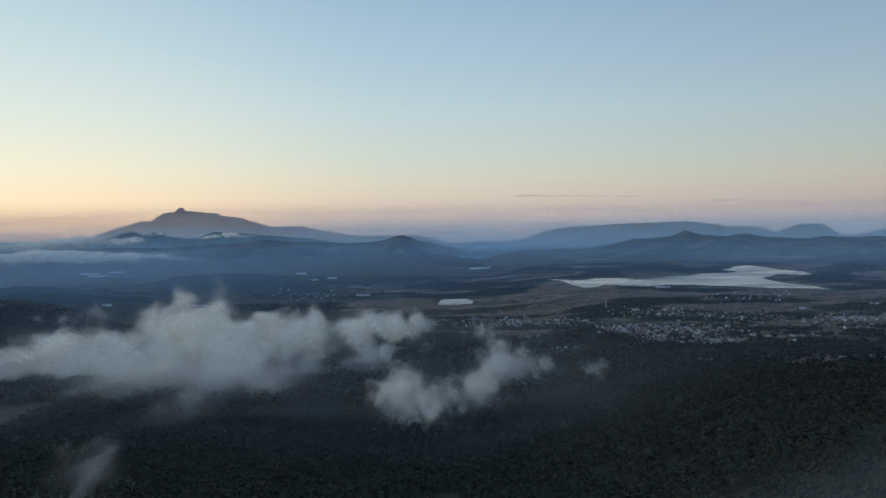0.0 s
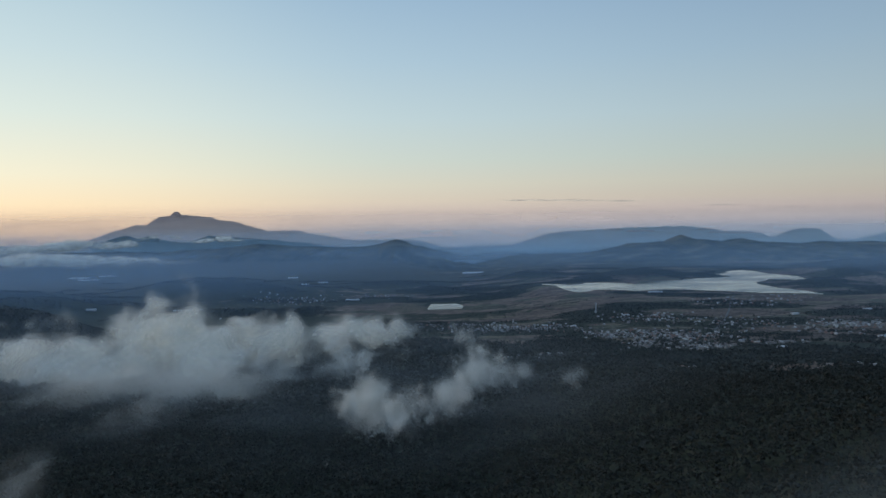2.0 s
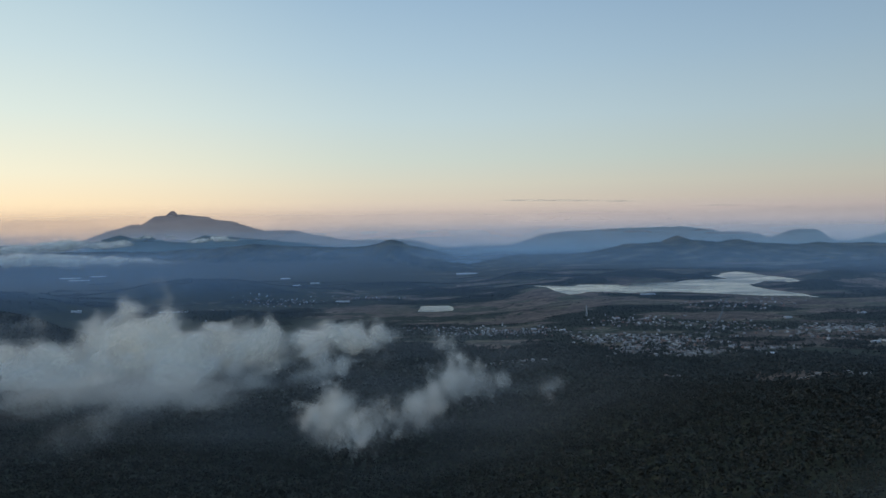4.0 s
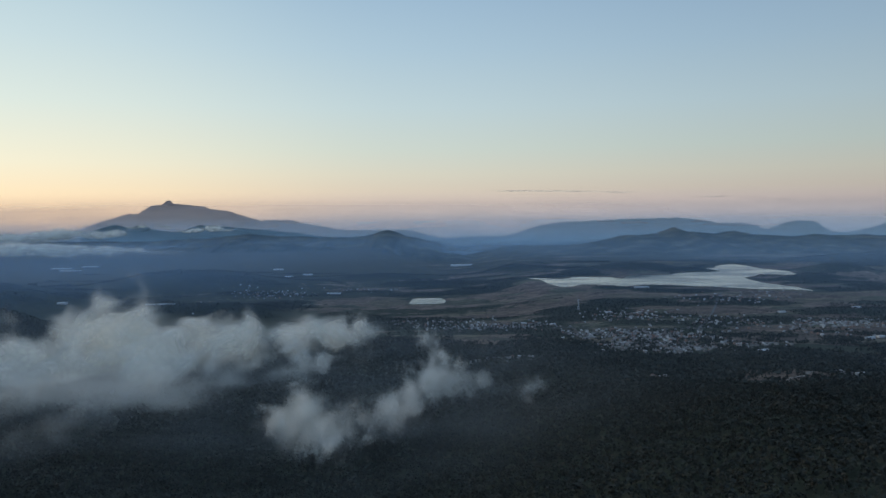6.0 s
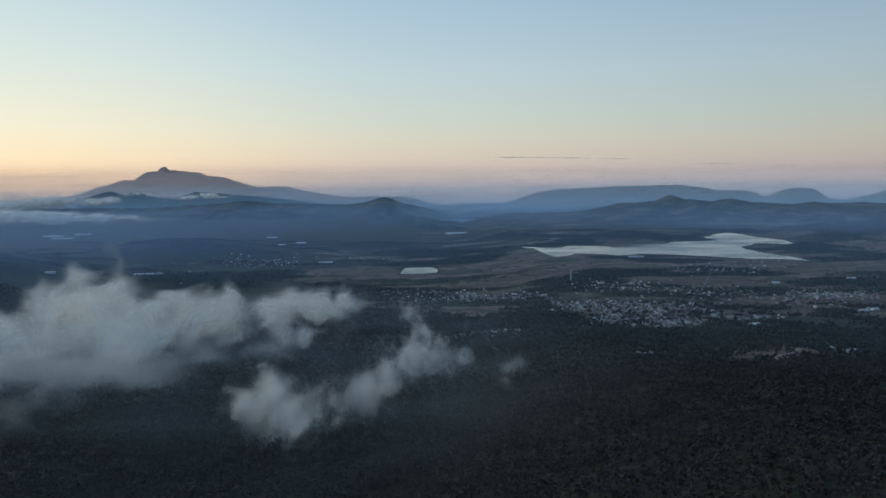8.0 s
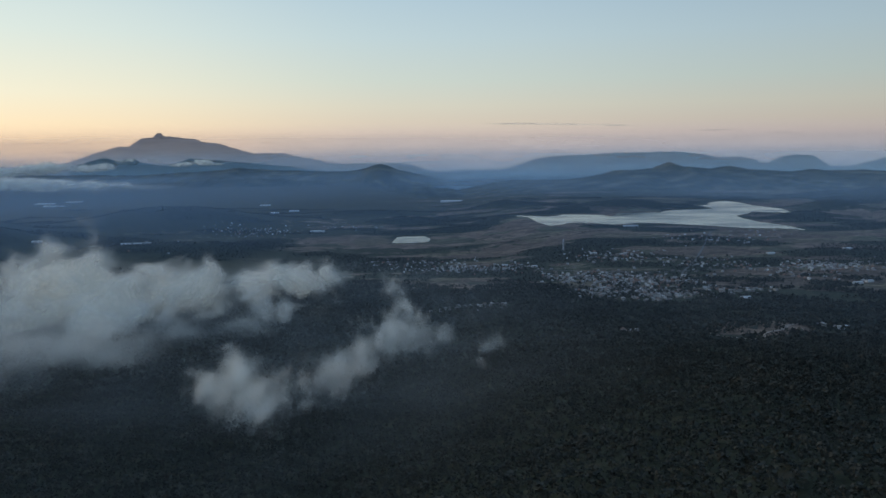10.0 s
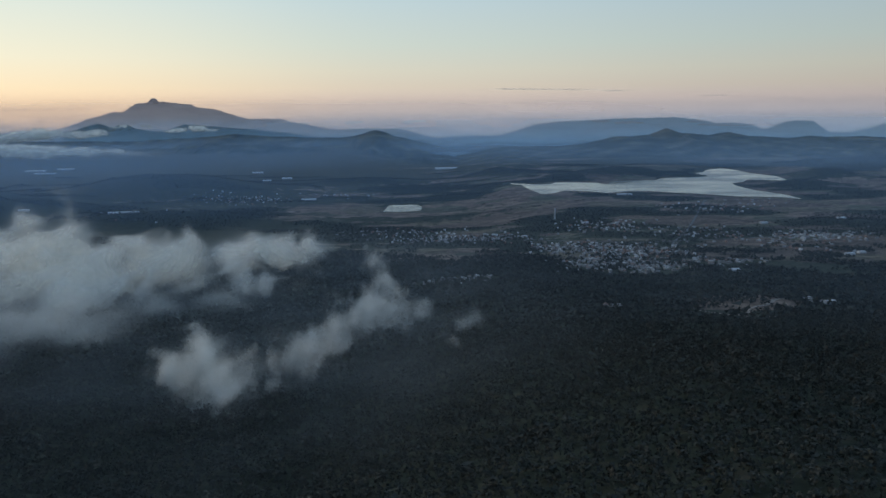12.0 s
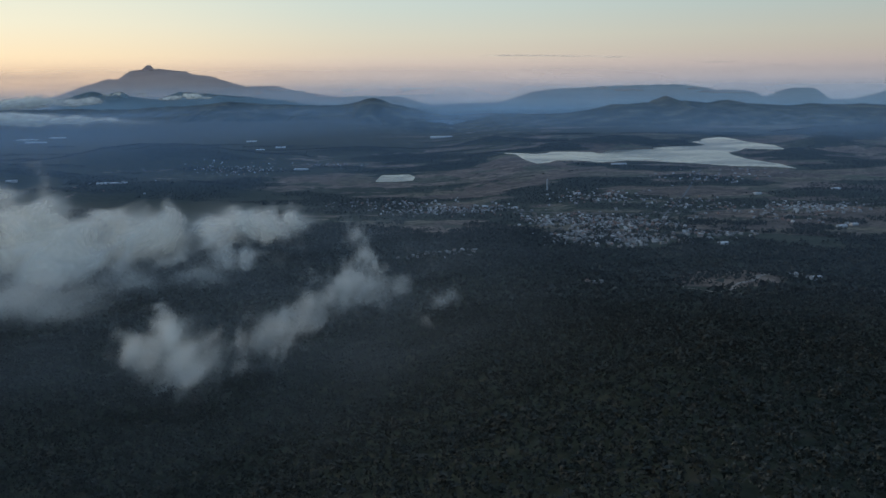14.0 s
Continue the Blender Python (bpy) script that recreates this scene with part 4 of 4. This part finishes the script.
def plots(q):
    out = []
    x, y, hx, hy, bearing, n = q
    c, s = math.cos(radians(bearing)), math.sin(radians(bearing))
    for _ in range(n):
        u, v = town_rng.normal(0, 0.48), town_rng.normal(0, 0.48)
        a, b = round(u * hx / 2.5) * 2.5 + town_rng.uniform(-0.4, 0.4), round(v * hy / 3.4) * 3.4 + town_rng.uniform(-0.8, 0.8)
        out.append((x + a * c - b * s, y + a * s + b * c, bearing + town_rng.choice((0, 90, 180, 270)) + town_rng.normal(0, 4)))
    return out


houses = [house_pattern(1.7, 1.4, 0.65, 0), house_pattern(1.9, 1.3, 0.6, 1), house_pattern(1.8, 1.6, 0.62, 2), house_pattern(2.8, 1.8, 0.7, 0), house_pattern(1.4, 1.2, 0.55, 1)]
sites, taken = [p for q in QUARTERS for p in plots(q)], []
sites.sort(key=lambda p: p[1])
spare = []
for x, y, turn in sites:
    if any(abs(x - a) < 1.9 and abs(y - b) < 1.9 for a, b in taken):
        continue
    taken.append((x, y))
    n = len(taken) - 1
    if n < 290:
        m = pose(x, y, float(land(np.array([x]), np.array([y]))[0]) + 0.25, 0, 0, turn)
        if n < 5:
            houses[n].matrix_basis = m
        else:
            copy_thing(houses[int(town_rng.integers(0, 5))], m)
    else:
        spare.append((x, y, turn))
for q in FAR_QUARTERS:
    spare += plots(q)


def joined_houses(name, sites, label):
    v, f = [], []
    sites = np.array(sites)
    z = land(sites[:, 0], sites[:, 1])
    for (x, y, turn), z0 in zip(sites, z):
        w, d, h, rise = town_rng.uniform(0.7, 1.2), town_rng.uniform(0.6, 0.9), town_rng.uniform(0.5, 1.1), town_rng.choice((0.0, 0.45))
        c, s = math.cos(radians(turn)), math.sin(radians(turn))
        k = len(v)
        for px, py, pz in ((-w, -d, -0.8), (w, -d, -0.8), (w, d, -0.8), (-w, d, -0.8), (-w, -d, h), (w, -d, h), (w, d, h), (-w, d, h)):
            py = py * (0.55 if rise and pz > 0 else 1)
            v.append((x + px * c - py * s, y + px * s + py * c, z0 + pz + (rise if pz > 0 else 0)))
        f += [(k + 4, k + 5, k + 6, k + 7), (k, k + 1, k + 5, k + 4), (k + 1, k + 2, k + 6, k + 5), (k + 2, k + 3, k + 7, k + 6), (k + 3, k, k + 4, k + 7)]
    return tagged(new(name, mesh_from(name, v, f, MANY_ROOFS)), label, "houses", kind="stuff")


joined_houses("distant_houses", spare, "scattered pale houses of the farther villages")

# ---- long pale greenhouses and sheds among the fields ----
m, t, b = material("greenhouse_film")
b.inputs["Base Color"].default_value = (0.72, 0.74, 0.76, 1)
b.inputs["Roughness"].default_value = 0.35
gn = t.nodes.new("ShaderNodeTexNoise")
gn.inputs["Scale"].default_value = 0.5
gr = ramp(t, gn.outputs[0], [(0.3, (0.36, 0.38, 0.41)), (0.7, (0.60, 0.61, 0.63))])
t.links.new(gr.outputs[0], b.inputs["Base Color"])
FILM = m


def greenhouse(x, y, length, width, turn):
    ob = new("greenhouse")
    tagged(ob, "long low greenhouse with pale plastic cover among fields", "greenhouse", "greenhouses of the valley")
    spans = max(1, int(width / 3))
    for k in range(spans):
        bm = bmesh.new()
        y0, w = -width / 2 + k * width / spans, width / spans
        rings = []
        for e in (-length / 2, length / 2):
            rings.append([bm.verts.new((e, y0 + w * (0.5 - 0.5 * math.cos(a)), 0.9 + 0.6 * math.sin(a))) for a in np.linspace(0, math.pi, 7)])
        for i in range(6):
            bm.faces.new((rings[0][i], rings[1][i], rings[1][i + 1], rings[0][i + 1]))
        bm.faces.new(rings[0])
        bm.faces.new(rings[1][::-1])
        part("cover", bm, FILM, ob)
    bm = bmesh.new()
    box(bm, -length / 2, length / 2, -width / 2, width / 2, -1.2, 0.9)
    part("wall", bm, FILM, ob)
    z = float(land(np.array([x], float), np.array([y], float))[0])
    ob.matrix_basis = pose(x, y, z + 0.1, 0, 0, turn)
    return ob


for x, y, length, width, turn in ((-387, 859, 14, 6, 20), (-738, 1560, 48, 16, 4), (-700, 1605, 40, 14, 4), (-690, 1500, 50, 10, 2), (75, 1500, 62, 22, 0), (-279, 1470, 26, 14, 10), (-223, 1290, 18, 10, 6), (-200, 1340, 22, 10, 6),
                                  (315, 528, 8, 3, 10), (327, 536, 6, 3, 10), (270, 925, 22, 6, 2), (208, 350, 5, 2.5, 5), (214, 318, 5, 2.5, -12), (212, 455, 7, 4, 10), (-427, 1310, 30, 12, 0), (-110, 1015, 24, 8, 0),
                                  (120, 640, 6, 3, 30), (182, 712, 8, 3, 15), (-263, 815, 40, 5, 6), (402, 700, 10, 5, 12), (330, 690, 9, 4, 12), (98, 655, 6, 3, -20)):
    greenhouse(x, y, length * 0.75, width, turn)

# ---- the lattice mast beside the town ----
STEEL = coloured("galvanised_steel", [(0.3, (0.40, 0.41, 0.42)), (0.7, (0.58, 0.59, 0.60))], 2.0, 0.5)
mast = new("radio_mast")
tagged(mast, "tall slim lattice radio mast of grey steel", "mast")
TALL, FOOT_W, TOP_W = 10.5, 0.75, 0.28
for sx in (-1, 1):
    for sy in (-1, 1):
        bm = bmesh.new()
        tube(bm, (sx * FOOT_W, sy * FOOT_W, -0.6), (sx * TOP_W, sy * TOP_W, TALL), 0.11, 0.08, 5)
        part("leg", bm, STEEL, mast)
for k in range(9):
    z0, z1 = TALL * k / 9, TALL * (k + 1) / 9
    w0, w1 = FOOT_W + (TOP_W - FOOT_W) * k / 9, FOOT_W + (TOP_W - FOOT_W) * (k + 1) / 9
    bm = bmesh.new()
    for (ax, ay), (bx, by) in (((-1, -1), (1, -1)), ((1, -1), (1, 1)), ((1, 1), (-1, 1)), ((-1, 1), (-1, -1))):
        tube(bm, (ax * w0, ay * w0, z0), (bx * w1, by * w1, z1), 0.05, 0.05, 4)
        tube(bm, (ax * w1, ay * w1, z1), (bx * w1, by * w1, z1), 0.05, 0.05, 4)
    part("brace", bm, STEEL, mast)
for k, a in enumerate((0.4, 2.5, 4.4)):
    bm = bmesh.new()
    bmesh.ops.create_cone(bm, cap_ends=True, segments=12, radius1=0.5, radius2=0.18, depth=0.3,
                          matrix=Matrix.Translation((math.cos(a) * 0.55, math.sin(a) * 0.55, TALL - 1.2 - 0.9 * k)) @ Matrix.Rotation(a, 4, "Z") @ Matrix.Rotation(radians(-90), 4, "Y"))
    part("dish", bm, FILM, mast, "pale drum antenna")
mast.matrix_basis = pose(161, 747, float(land(np.array([161.0]), np.array([747.0]))[0]), 0, 0, 20)

# ---- dirt tracks and the road to the lake ----
DIRT = coloured("pale_dirt", [(0.3, (0.22, 0.18, 0.15)), (0.7, (0.38, 0.32, 0.27))], 0.4, second=3)
TAR = coloured("worn_asphalt", [(0.3, (0.10, 0.10, 0.10)), (0.7, (0.17, 0.165, 0.16))], 0.3, second=3)


def track(name, points, width, mat, label):
    pts = np.array(points, float)
    d = np.r_[0, np.cumsum(np.hypot(*np.diff(pts, axis=0).T))]
    s = np.linspace(0, d[-1], max(8, int(d[-1] / 1.5)))
    x, y = np.interp(s, d, pts[:, 0]), np.interp(s, d, pts[:, 1])
    k = np.ones(5) / 5
    x, y = (np.convolve(np.pad(v, 2, mode="edge"), k, "valid") for v in (x, y))
    tx, ty = np.gradient(x), np.gradient(y)
    n = np.hypot(tx, ty)
    w = width * (0.8 + 0.5 * fbm(s / 9, 0.5, octaves=2, seed=81)) / 2
    lx, ly = x - ty / n * w, y + tx / n * w
    rx, ry = x + ty / n * w, y - tx / n * w
    lz, rz = land(lx, ly) + 0.14, land(rx, ry) + 0.14
    v = np.stack([np.stack([lx, ly, lz], -1), np.stack([x, y, (lz + rz) / 2 + 0.05], -1), np.stack([rx, ry, rz], -1)], 1)
    ob = new(name, mesh_from(name, v.reshape(-1, 3), grid_faces(len(s), 3), mat, True))
    return tagged(ob, label, "road", kind="structure")


track("road_quarry", [(150, 342), (152, 334), (154, 326), (160, 323), (168, 331), (172, 340), (180, 344), (191, 357), (203, 372)], 1.6, DIRT, "pale dirt track winding through the diggings")
track("road_quarry_lower", [(160, 323), (164, 313), (171, 309), (178, 306)], 1.5, DIRT, "pale dirt track below the diggings")
track("road_forest", [(92, 245), (98, 249), (104, 250), (110, 255)], 0.8, DIRT, "short pale dirt track among the trees")
track("road_lake", [(205, 545), (225, 600), (255, 660), (292, 745), (318, 810), (345, 870)], 1.8, TAR, "country road running out from the town to the lake")
track("road_valley", [(-60, 660), (20, 655), (90, 640), (150, 610), (205, 600), (280, 615), (360, 630), (460, 650)], 1.8, TAR, "valley road passing through the town")
